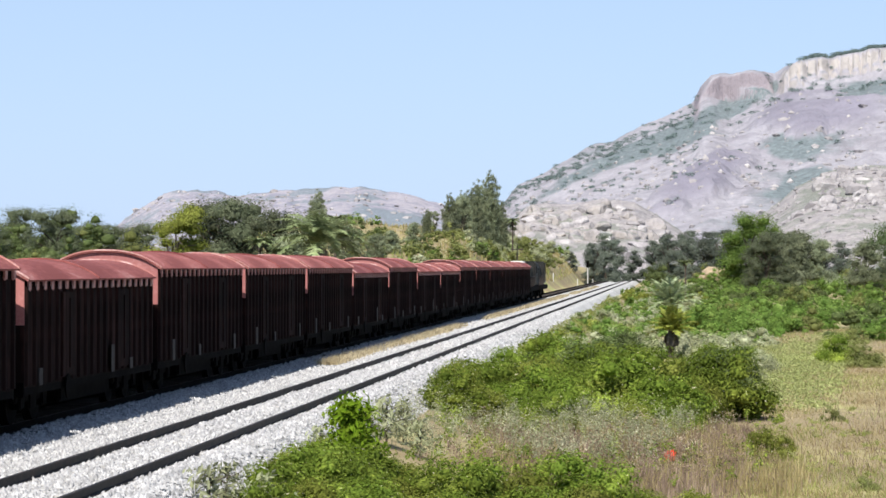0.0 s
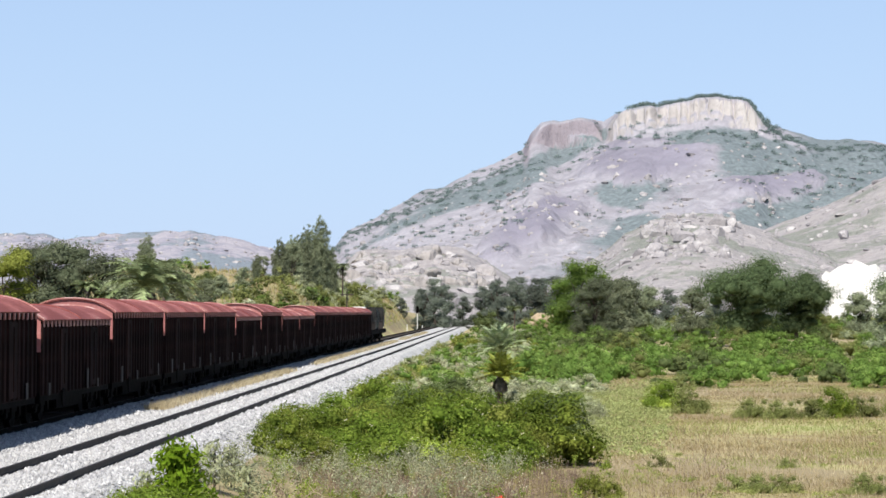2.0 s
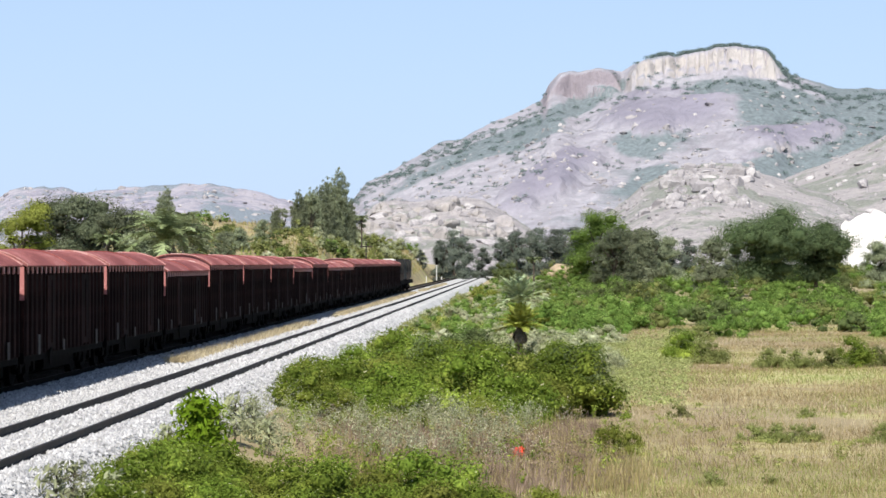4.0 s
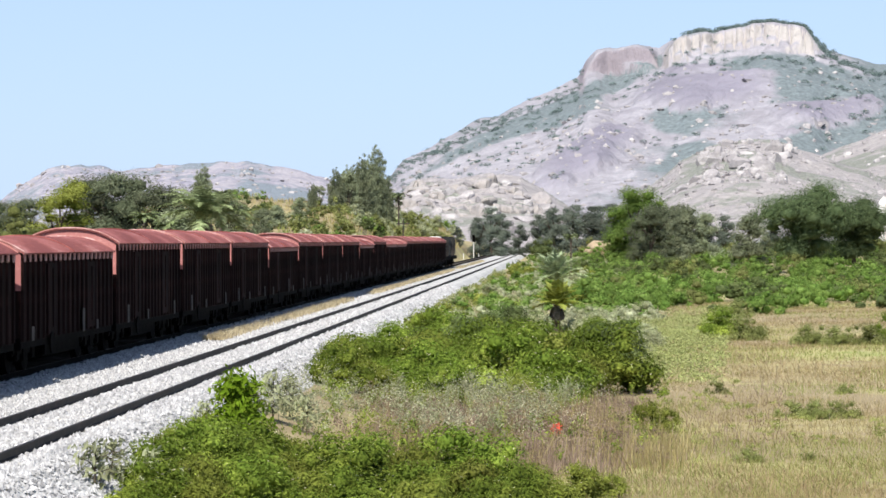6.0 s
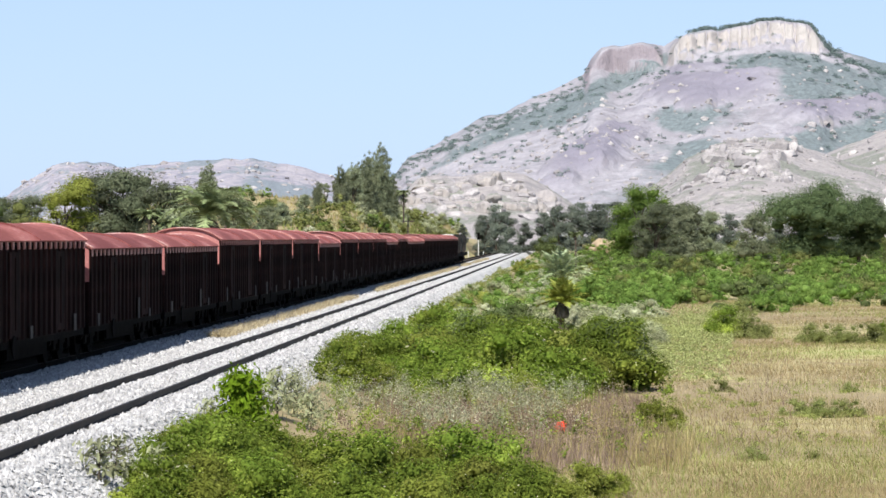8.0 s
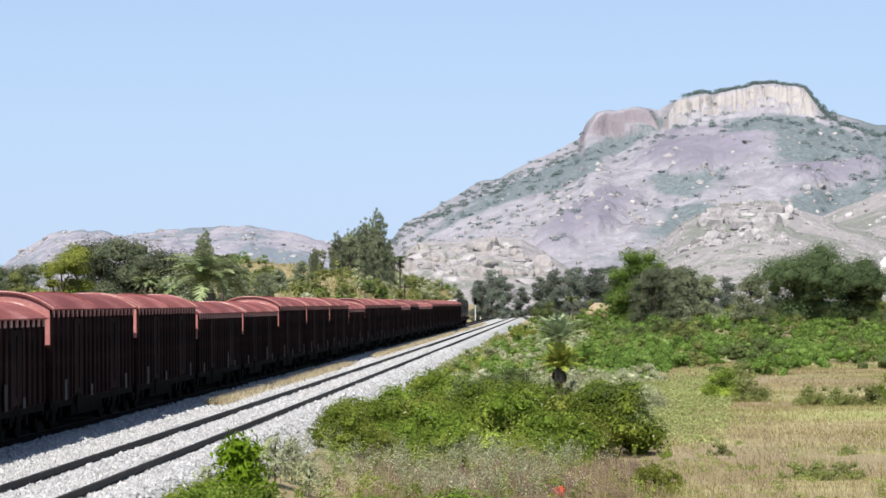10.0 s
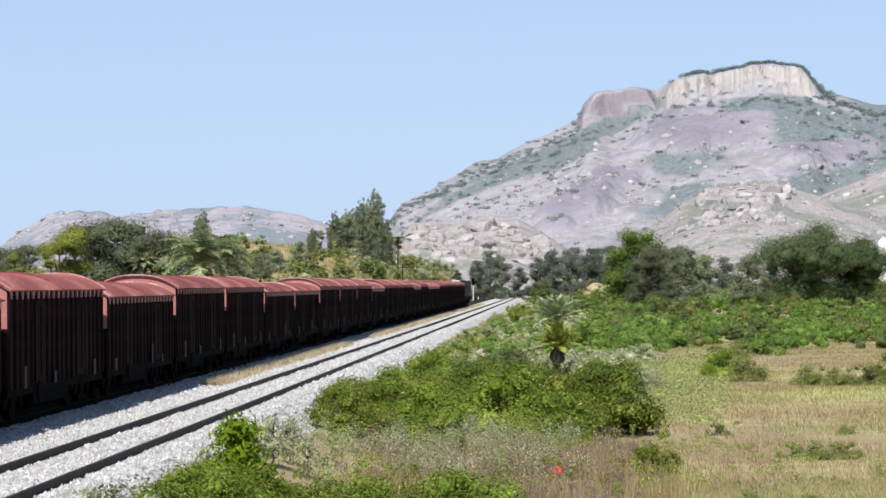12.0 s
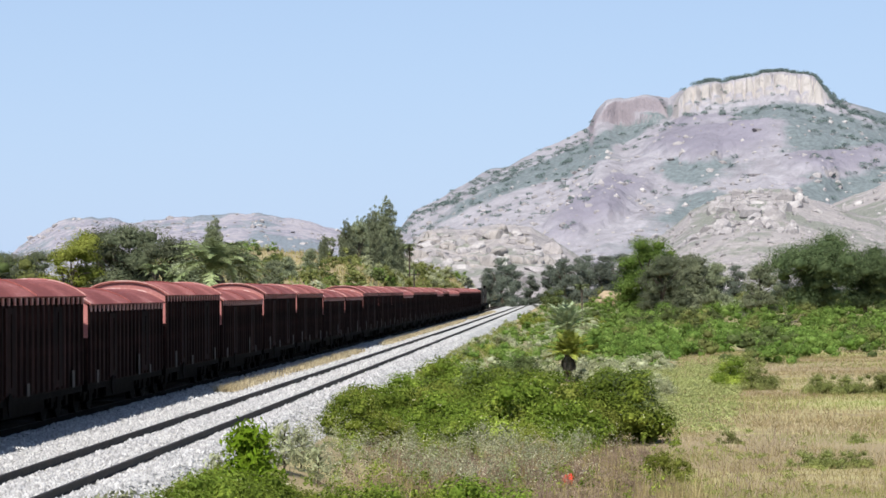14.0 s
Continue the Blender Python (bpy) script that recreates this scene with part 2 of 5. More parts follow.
RAIL = [(-0.068, -0.172), (0.068, -0.172), (0.068, -0.158), (0.010, -0.135), (0.010, -0.045), (0.036, -0.035), (0.036, -0.006), (0.026, 0), (-0.026, 0), (-0.036, -0.006), (-0.036, -0.035), (-0.010, -0.045), (-0.010, -0.135), (-0.068, -0.158)]


def railway_track(x, label, rail, head, bearer):
    root = tagged(new("railway_track"), label, "railway track", "railway tracks")
    root.location = (x, 0, 0)
    for side in (-0.873, 0.873):
        rings = [[(side + a, y, b) for a, b in RAIL] for y in (-200, 40, 100, 200, 400, 1250)]
        v, f = loft(rings)
        mesh_object("rail", v, f, M[rail], root, "dark rusty steel rail")
        v, f = loft([[(side - 0.027, y, 0.002), (side + 0.027, y, 0.002), (side + 0.027, y, -0.004), (side - 0.027, y, -0.004)] for y in (-200, 40, 100, 200, 400, 1250)])
        mesh_object("rail_head", v, f, M[head], root, "worn running surface")
    bm = bmesh.new()
    box(bm, -1.37, 1.37, -0.13, 0.13, -0.36, -0.17, 0.02)
    first = part("sleeper", bm, M[bearer], root, "concrete sleeper sunk in ballast")
    first.location = (0, 38, 0)
    for i in range(1, 130):
        o = new("sleeper", first.data)
        o.parent, o.location = root, (0, 38 + 0.65 * i, 0)
    return root


near_track = railway_track(TRACK_NEAR, "empty broad gauge track on pale granite ballast", "rail", "railhead", "concrete")
# darker rails and sleepers: the train's shade is in their colours
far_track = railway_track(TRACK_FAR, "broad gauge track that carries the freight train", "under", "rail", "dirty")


# ---- train ----
PITCH = 14.45


def arch(half, eave, crest, n=13, drop=0.0):
    """Cross-section of an arched roof from eave to eave."""
    pts = []
    for i in range(n):
        a = -1 + 2 * i / (n - 1)
        pts.append((a * half, eave + (crest - eave) * (1 - abs(a) ** 2.4)))
    return pts


def spin(ob, reach, seconds=14.0):
    """Keys a wheel so that it rolls."""
    rows, t, n = [], 0.0, 420
    for i in range(n + 1):
        t = seconds * i / n
        rows.append((t, pose(0, 0, 0, -math.degrees(travel(t) / reach), 0, 0)))
    walk(ob, rows)


def travel(t):
    """Metres that the train has run at t seconds."""
    return PITCH * (-0.028 + 0.795 * t + 0.0011 * t * t)


def bogie(parent, y, width=1.0):
    bm = bmesh.new()
    for s in (-1, 1):
        box(bm, s * 1.06 - 0.08, s * 1.06 + 0.08, -1.45, 1.45, 0.48, 0.72, 0.03)
        for a in (-1.0, 1.0):
            box(bm, s * 1.06 - 0.13, s * 1.06 + 0.13, a - 0.2, a + 0.2, 0.34, 0.66, 0.03)
        box(bm, s * 1.06 - 0.12, s * 1.06 + 0.12, -0.32, 0.32, 0.28, 0.86, 0.04)
    box(bm, -1.1, 1.1, -0.22, 0.22, 0.6, 0.88, 0.03)
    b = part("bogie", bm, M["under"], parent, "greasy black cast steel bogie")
    b.location = (0, y, 0)
    for a in (-1.0, 1.0):
        bm = bmesh.new()
        rod(bm, (-1.1, 0, 0), (1.1, 0, 0), 0.08)
        for s in (-1, 1):
            rod(bm, (s * 0.80, 0, 0), (s * 0.94, 0, 0), 0.5, sides=24)
            rod(bm, (s * 0.76, 0, 0), (s * 0.80, 0, 0), 0.53, sides=24)
        w = part("wheelset", bm, M["under"], b)
        w.matrix_parent_inverse = Matrix.Translation((0, a, 0.5))
        WHEELS.append(w)
    return b


WHEELS = []


def wagon(wall_top, crest, label):
    """A covered bogie wagon, its tail at y = 0, its nose at PITCH."""
    root = tagged(new("covered_wagon"), label, "freight wagon", "wagons of the freight train")
    y0, y1, sill, half = 0.46, PITCH - 0.46, 0.85, 1.46
    bm = bmesh.new()
    box(bm, -half, half, y0, y1, sill, wall_top + 0.10)
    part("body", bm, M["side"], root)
    # ends: shade painted dark on the lower wall, sunlit red oxide above
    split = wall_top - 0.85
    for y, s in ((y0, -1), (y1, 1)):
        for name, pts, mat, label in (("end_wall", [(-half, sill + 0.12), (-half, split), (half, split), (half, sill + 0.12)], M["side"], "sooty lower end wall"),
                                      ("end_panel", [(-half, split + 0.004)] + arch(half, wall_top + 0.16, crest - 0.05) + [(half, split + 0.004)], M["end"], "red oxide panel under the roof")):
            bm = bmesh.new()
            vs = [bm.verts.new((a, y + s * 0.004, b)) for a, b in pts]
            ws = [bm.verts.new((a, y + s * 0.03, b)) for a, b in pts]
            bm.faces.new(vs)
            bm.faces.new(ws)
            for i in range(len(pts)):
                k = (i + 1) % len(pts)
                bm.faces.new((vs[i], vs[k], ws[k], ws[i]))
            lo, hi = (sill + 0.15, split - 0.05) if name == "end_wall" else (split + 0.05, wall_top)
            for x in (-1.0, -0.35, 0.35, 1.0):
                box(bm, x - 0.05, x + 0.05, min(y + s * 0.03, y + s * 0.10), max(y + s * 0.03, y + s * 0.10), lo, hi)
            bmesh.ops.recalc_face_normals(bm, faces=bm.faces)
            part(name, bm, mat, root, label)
    # corrugated side: one rib is a part
    bm = bmesh.new()
    ys, zs = (-0.13, -0.06, 0.06, 0.13), (sill + 0.04, wall_top)
    vs = [[bm.verts.new((d, y, z)) for y, d in zip(ys, (-0.005, 0.06, 0.06, -0.005))] for z in zs]
    for k in range(3):
        bm.faces.new((vs[0][k], vs[0][k + 1], vs[1][k + 1], vs[1][k]))
    for row in vs:
        bm.faces.new(row)
    bmesh.ops.recalc_face_normals(bm, faces=bm.faces)
    rib = bpy.data.meshes.new("side_rib")
    bm.to_mesh(rib)
    bm.free()
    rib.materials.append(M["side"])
    n = 20
    for i in range(n):
        y = y0 + 0.12 + (y1 - y0 - 0.24) * i / (n - 1)
        for s in (1, -1):
            o = new("side_rib", rib)
            o.parent, o.location = root, (s * half, y, 0)
            o.rotation_euler = (0, 0, 0 if s > 0 else math.pi)
    # doors with paler patches along the sill
    for s in (1, -1):
        for yd in (y0 + 3.3, y0 + 9.2):
            bm = bmesh.new()
            box(bm, s * (half + 0.03) - 0.03, s * (half + 0.03) + 0.03, yd, yd + 1.25, sill + 0.1, wall_top - 0.15, 0.015)
            rod(bm, (s * (half + 0.07), yd + 0.62, sill + 0.3), (s * (half + 0.07), yd + 0.62, wall_top - 0.3), 0.02)
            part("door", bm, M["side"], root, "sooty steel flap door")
        for yp, h in (((y0 + 1.6, 0.6), (y0 + 5.6, 0.35), (y0 + 11.6, 0.5)) if wall_top > 3.2 else ((y0 + 0.9, 0.4), (y0 + 8.2, 0.7), (y0 + 10.4, 0.3))):
            bm = bmesh.new()
            box(bm, s * (half + 0.09) - 0.012, s * (half + 0.09) + 0.012, yp, yp + 0.34, sill + 0.02, sill + h, 0.006)
            part("side_panel", bm, M["patch"], root, "pale weathered panel")
    # arched roof with its scalloped eave
    rings = []
    outer = arch(half + 0.13, wall_top + 0.14, crest, 17)
    inner = arch(half + 0.10, wall_top + 0.10, crest - 0.04, 17)
    for y in np.linspace(y0 - 0.10, y1 + 0.10, 12):
        rings.append([(a, y, b) for a, b in outer] + [(a, y, b) for a, b in reversed(inner)])
    v, f = loft(rings)
    k = len(rings[0])
    f.append(tuple(range(k)))
    f.append(tuple((len(rings) - 1) * k + i for i in reversed(range(k))))
    mesh_object("roof", v, f, M["roof"], root, "faded red oxide arched roof")
    for y in (y0 - 0.08, (y0 + y1) / 2, y1 + 0.02):
        v, f = loft([[(a, y - 0.035, b), (a, y - 0.03, b + 0.04), (a, y + 0.03, b + 0.04), (a, y + 0.035, b)] for a, b in outer])
        edge = abs(y - (y0 + y1) / 2) > 1
        mesh_object("roof_seam", v, f, M["seam"] if edge else M["roof"], root, "pale worn roof edge" if edge else "")
    scallop = bmesh.new()
    box(scallop, -0.06, -0.012, -0.12, 0.12, wall_top - 0.10, wall_top + 0.17, 0.02)
    sm = bpy.data.meshes.new("eave_bracket")
    scallop.to_mesh(sm)
    scallop.free()
    sm.materials.append(M["seam"])
    n = 20
    for i in range(n):
        for s in (1, -1):
            o = new("eave_bracket", sm)
            o.parent, o.location = root, (s * (half + 0.09), y0 + 0.2 + (y1 - y0 - 0.4) * i / (n - 1), 0)
            if s < 0:
                o.rotation_euler = (0, 0, math.pi)
    # underframe, couplers
    bm = bmesh.new()
    box(bm, -0.35, 0.35, y0, y1, 0.72, sill + 0.01)
    for s in (-1, 1):
        box(bm, s * 1.40 - 0.06, s * 1.40 + 0.06, y0 - 0.02, y1 + 0.02, sill - 0.16, sill + 0.06)
        box(bm, s * 0.95 - 0.2, s * 0.95 + 0.2, 5.0, PITCH - 4.2, 0.30, 0.98, 0.05)
    for y in (y0 - 0.06, y1 - 0.06):
        box(bm, -1.45, 1.45, y, y + 0.12, sill - 0.2, sill + 0.12)
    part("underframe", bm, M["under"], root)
    for y, s in ((y0, -1), (y1, 1)):
        bm = bmesh.new()
        box(bm, -0.13, 0.13, min(y, y + s * 0.46), max(y, y + s * 0.46), 0.88, 1.12, 0.04)
        part("coupler", bm, M["under"], root)
    bm = bmesh.new()
    rod(bm, (1.52, 4.2, 0.72), (1.55, 4.2, 0.72), 0.30, sides=16)
    part("brake_wheel", bm, M["under"], root)
    bogie(root, 2.35)
    bogie(root, PITCH - 2.35)
    return root


def engine():
    """A diesel engine seen from its tail."""
    root = tagged(new("diesel_locomotive"), "dusty dark grey diesel locomotive hauling the wagons", "locomotive")
    bm = bmesh.new()
    box(bm, -1.5, 1.5, 0.5, 18.2, 0.95, 1.45, 0.05)
    part("frame", bm, M["under"], root)
    for name, x, y0, y1, z in (("hood", 1.05, 0.9, 10.5, 3.75), ("cab", 1.5, 10.6, 13.4, 4.05), ("nose", 1.15, 13.5, 17.6, 3.6)):
        bm = bmesh.new()
        box(bm, -x, x, y0, y1, 1.46, z, 0.18)
        if name == "hood":
            for k in range(6):
                box(bm, -x - 0.03, x + 0.03, y0 + 0.5 + k * 1.6, y0 + 1.6 + k * 1.6, 1.9, 3.3, 0.02)
        part(name, bm, M["loco"], root)
    for s in (-1, 1):
        bm = bmesh.new()
        box(bm, s * 1.51 - 0.02, s * 1.51 + 0.02, 11.2, 12.6, 2.8, 3.5, 0.01)
        part("cab_window", bm, M["under"], root)
        bm = bmesh.new()
        for y in np.arange(0.8, 10.4, 1.2):
            rod(bm, (s * 1.45, y, 1.45), (s * 1.45, y, 2.45), 0.03)
        rod(bm, (s * 1.45, 0.8, 2.45), (s * 1.45, 10.3, 2.45), 0.03)
        part("handrail", bm, M["patch"], root)
    bm = bmesh.new()
    box(bm, -0.55, 0.55, 0.84, 0.9, 1.7, 3.1, 0.02)
    part("tail_door", bm, M["patch"], root)
    for s in (-0.8, 0.8):
        bm = bmesh.new()
        box(bm, s - 0.14, s + 0.14, 0.82, 0.9, 2.9, 3.5, 0.02)
        part("tail_window", bm, M["under"], root)
        bm = bmesh.new()
        box(bm, s - 0.1, s + 0.1, -0.1, 0.5, 0.98, 1.2, 0.03)
        part("buffer", bm, M["under"], root)
    bm = bmesh.new()
    for y in (5.6, 7.4, 9.2):
        rod(bm, (0, y, 3.7), (0, y, 3.98), 0.62, 0.55, 14)
    part("roof_fan", bm, M["under"], root)
    bm = bmesh.new()
    box(bm, -0.7, 0.7, 2.0, 5.0, 3.76, 4.05, 0.08)
    part("roof_fan_housing", bm, M["white"], root, "pale roof fan housing")
    bm = bmesh.new()
    box(bm, -1.2, 1.2, 7.2, 11.4, 0.35, 0.95, 0.1)
    part("fuel_tank", bm, M["under"], root)
    bogie(root, 4.0)
    bogie(root, 14.7)
    return root


# from the tail of the train to the engines; T tall, L low body
ORDER = "TTTLTLTTLLTTTLTTTLTLLTTTTTT"
FIRST = 54.0 - 13 * PITCH      # where the last wagon's tail stands at the start
tall = wagon(3.30, 3.92, "tall covered wagon with sooty brown sides and red arched roof")
low = wagon(3.06, 3.66, "low covered wagon with sooty brown sides and red arched roof")
TRAIN = []
used = set()
for i, c in enumerate(ORDER):
    src = tall if c == "T" else low
    ob = src if c not in used else copy_thing(src, pose(0, 0, 0))
    used.add(c)
    TRAIN.append((ob, FIRST + i * PITCH))
front = FIRST + len(ORDER) * PITCH
lead = engine()
TRAIN.append((lead, front))
second = copy_thing(lead, pose(0, 0, 0))
TRAIN.append((second, front + 18.7))


# ---- hills ----
def rocky(name, rock, dark_rock, scrub, amount, scale, face, weathered=None, slab=None):
    """Granite with dark streaks and patches of scrub."""
    m = bpy.data.materials.new(name)
    m.use_nodes = True
    n, l = m.node_tree.nodes, m.node_tree.links
    b = n["Principled BSDF"]
    tc = n.new("ShaderNodeTexCoord")

    def noise_at(s, detail, stretch=(1, 1, 1), crumble=0.62):
        mp, t = n.new("ShaderNodeMapping"), n.new("ShaderNodeTexNoise")
        mp.inputs["Scale"].default_value = stretch
        l.new(tc.outputs["Object"], mp.inputs["Vector"])
        t.inputs["Scale"].default_value, t.inputs["Detail"].default_value = s, detail
        t.inputs["Roughness"].default_value = crumble
        l.new(mp.outputs[0], t.inputs["Vector"])
        return t.outputs["Fac"]

    def ramp(fac, a, b_, ca, cb):
        r = n.new("ShaderNodeValToRGB")
        r.color_ramp.elements[0].position, r.color_ramp.elements[1].position = a, b_
        r.color_ramp.elements[0].color, r.color_ramp.elements[1].color = (*ca, 1), (*cb, 1)
        l.new(fac, r.inputs[0])
        return r.outputs[0]

    def mix(fac, a, b_):
        x = n.new("ShaderNodeMix")
        x.data_type = "RGBA"
        l.new(fac, x.inputs["Factor"])
        l.new(a, x.inputs["A"])
        l.new(b_, x.inputs["B"])
        return x.outputs["Result"]

    stone = mix(ramp(noise_at(scale * 6, 4, (1, 1, 0.35)), 0.40, 0.62, (0, 0, 0), (1, 1, 1)),
                ramp(noise_at(scale * 1.5, 3), 0.35, 0.65, dark_rock, rock), ramp(noise_at(scale * 20, 2), 0.3, 0.7, rock, [c * 1.25 for c in rock]))
    green = ramp(noise_at(scale * 25, 3), 0.3, 0.7, [c * 0.7 for c in scrub], [c * 1.3 for c in scrub])
    geo, sep = n.new("ShaderNodeNewGeometry"), n.new("ShaderNodeSeparateXYZ")
    l.new(geo.outputs["Normal"], sep.inputs[0])
    flat = n.new("ShaderNodeMapRange")
    flat.inputs["From Min"].default_value, flat.inputs["From Max"].default_value = 0.45, 0.85
    flat.inputs["To Min"].default_value, flat.inputs["To Max"].default_value = -0.16, 0.04
    l.new(sep.outputs["Z"], flat.inputs["Value"])
    add = n.new("ShaderNodeMath")
    l.new(noise_at(scale * 0.7, 10, crumble=0.68), add.inputs[0])
    l.new(flat.outputs[0], add.inputs[1])
    if slab:
        # where soil holds scrub and where bare slabs bulge: the mesh carries both as attributes
        grows, bulges = n.new("ShaderNodeAttribute"), n.new("ShaderNodeAttribute")
        grows.attribute_name, bulges.attribute_name = "soil", "slab"
        more = n.new("ShaderNodeMath")
        more.operation = "MULTIPLY_ADD"
        l.new(grows.outputs["Fac"], more.inputs[0])
        more.inputs[1].default_value = 0.30
        l.new(add.outputs[0], more.inputs[2])
        add = more
        dull = ramp(noise_at(scale * 2.2, 6, (1, 1, 0.5)), 0.36, 0.64, [c * 0.78 for c in slab], slab)
        stone = mix(bulges.outputs["Fac"], stone, dull)
    cover = ramp(add.outputs[0], amount, amount + (0.15 if slab else 0.07), (0, 0, 0), (1, 1, 1))
    steep = n.new("ShaderNodeMapRange")
    steep.inputs["From Min"].default_value, steep.inputs["From Max"].default_value = 0.46, 0.68
    steep.inputs["To Min"].default_value, steep.inputs["To Max"].default_value = 1.0, 0.0
    l.new(sep.outputs["Z"], steep.inputs["Value"])
    bare = ramp(noise_at(scale * 3, 6, (1, 1, 0.4)), 0.36, 0.56, [c * 0.72 for c in face], face)
    if weathered:
        where = n.new("ShaderNodeSeparateXYZ")
        l.new(tc.outputs["Object"], where.inputs[0])
        old = n.new("ShaderNodeMapRange")
        old.inputs["From Min"].default_value, old.inputs["From Max"].default_value = 82, 100
        l.new(where.outputs["X"], old.inputs["Value"])
        bare = mix(old.outputs[0], ramp(noise_at(scale * 3, 5, (1, 1, 0.4)), 0.35, 0.65, [c * 0.8 for c in weathered], weathered), bare)
    l.new(mix(steep.outputs[0], mix(cover, stone, green), bare), b.inputs["Base Color"])
    b.inputs["Roughness"].default_value = 0.95
    bp = n.new("ShaderNodeBump")
    bp.inputs["Strength"].default_value, bp.inputs["Distance"].default_value = 1.0, 4.0
    l.new(noise_at(scale * 10, 5, (1, 1, 0.5)), bp.inputs["Height"])
    l.new(bp.outputs[0], b.inputs["Normal"])
    return m


# distance haze is put into the main and far hill: blue-lilac rock and scrub
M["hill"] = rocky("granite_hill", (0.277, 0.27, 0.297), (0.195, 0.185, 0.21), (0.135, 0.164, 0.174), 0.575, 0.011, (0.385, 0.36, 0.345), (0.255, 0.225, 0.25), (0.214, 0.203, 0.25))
M["far_hill"] = rocky("haze_tinted_far_granite", (0.30, 0.285, 0.315), (0.17, 0.17, 0.225), (0.17, 0.20, 0.23), 0.52, 0.014, (0.34, 0.31, 0.33))
M["knoll"] = rocky("boulder_knoll", (0.34, 0.315, 0.31), (0.26, 0.245, 0.255), (0.22, 0.23, 0.20), 0.52, 0.025, (0.38, 0.35, 0.33))
M["boulder"] = material("pale_granite_boulders", ((0.25, 0.235, 0.24), (0.45, 0.43, 0.42)), scale=0.08, fine=0.8, rough=0.95, island=0.18, bump=0.6, bump_size=1.5)
M["quarry"] = material("fresh_white_quarry_rock", ((0.62, 0.60, 0.56), (0.80, 0.79, 0.76)), scale=0.05, fine=0.4, rough=0.95)
F = 4500.0


def rough_noise(x, y, size, octaves=5, seed=0.0):
    v = np.zeros(x.size)
    for i, (a, b) in enumerate(zip(x.reshape(-1), y.reshape(-1))):
        v[i] = noise.fractal((a / size + seed, b / size - seed, seed), 1.0, 2.1, octaves)
    return v.reshape(x.shape)


def hill(name, ridge, skyline, depth, mat, label, floor=-3.0, cliff=None, bumps=5.0, nx=260, ny=110, shape=1.25, zones=None):
    """A hill whose crest stands at y = ridge; skyline gives its heights across, in degrees-like slopes seen from the line's eye level."""
    sx = np.array([u for u, v in skyline]) / F * ridge
    sz = np.array([-v for u, v in skyline]) / F * ridge + EYE.z
    gx = np.linspace(sx[0], sx[-1], nx)
    rise = np.linspace(0, 1, ny) if cliff is None else np.concatenate([np.linspace(0, 0.735, ny - 90), np.linspace(0.74, 0.87, 70), np.linspace(0.876, 1, 20)])
    s = np.concatenate([rise, np.linspace(1.04, 1.6, 12)])
    X, S = np.meshgrid(gx, s)
    Y = ridge - depth + depth * S
    X = X * Y / ridge
    top = np.interp(X * ridge / Y, sx, sz)
    soft = np.convolve(np.pad(np.interp(gx, sx, sz), 20, mode="edge"), np.hanning(41) / np.hanning(41).sum(), mode="valid") if cliff else np.interp(gx, sx, sz)
    top = np.where(S < 1, np.interp(X * ridge / Y, gx, soft) * (1 - smoothstep(0.73, 0.82, S)) + top * smoothstep(0.73, 0.82, S), top)
    top = top + 0.0016 * ridge * rough_noise(X * ridge / Y, X * 0, 30.0, 4, 5.5)
    rough = rough_noise(X, Y, 120.0, 6, 3.7)
    q = np.clip(S + 0.05 * rough * (1 - S), 0, 1)
    h = q ** shape
    across = X * F / Y
    if cliff is not None:
        lo, hi, start = cliff
        inside = smoothstep(lo - 25, lo + 40, across) * (1 - smoothstep(hi - 40, hi + 25, across))
        inside = inside * (1 - 0.8 * np.exp(-((across - 190) / 16) ** 2))
        right = smoothstep(170, 225, across)
        gully = (0.014 + 0.018 * right) * rough_noise(X, Y * 0.1, 95.0, 6, 9.0)
        # upright columns: each bay of the face stands forward or back, with a crack beside it
        bay = X / 9.0 + 0.8 * rough_noise(X, Y * 0, 40.0, 2, 7.7)
        cell, within = np.floor(bay), bay - np.floor(bay)
        proud = np.sin(cell * 127.1) * 43758.5453
        proud = proud - np.floor(proud)
        gully = gully + right * (0.018 * (proud - 0.5) + 0.016 * np.exp(-((within - 0.04) / 0.10) ** 2))
        gully = gully + 0.010 * np.abs(rough_noise(X, Y * 0.1, 21.0, 2, 4.0)) * right
        start = start + 0.05 * rough_noise(X, X * 0, 90.0, 3, 2.2)
        foot = 0.865 - 0.015 * (1 - smoothstep(110, 210, across)) + 0.06 * (1 - smoothstep(50, 110, across)) + 0.05 * smoothstep(410, 470, across) + 0.025 * rough_noise(X, X * 0, 60.0, 4, 6.2)
        ledge = 0.3 + 0.25 * (proud - 0.5)
        wall = ledge * smoothstep(start + gully, start + 0.007 + gully, q) + (1 - ledge) * smoothstep(start + gully + 0.010, start + 0.018 + gully, q)
        stepped = np.where(q < start, q / start * foot, foot + (0.98 - foot) * wall + 0.02 * q)
        h = np.where(q < start, q / start * foot, foot + (1 - foot) * (q - start) / (1 - start))
        h = h * (1 - inside) + np.clip(stepped, 0, 1) * inside
    fine = rough_noise(X, Y, 26.0, 4, 8.1)
    rough = rough + 1.3 * np.abs(rough_noise(X, Y, 330.0, 3, 1.9))
    Z = floor + (top * Y / ridge - floor) * h + (bumps * rough * 2 + bumps * 0.5 * fine) * 3.2 * np.clip(S, 0, 1) * np.clip(1 - S, 0, 1) ** 1.4
    Z = np.where(S > 1, floor + (top - floor) * np.clip(1 - (S - 1) * 1.4, 0, 1), Z)
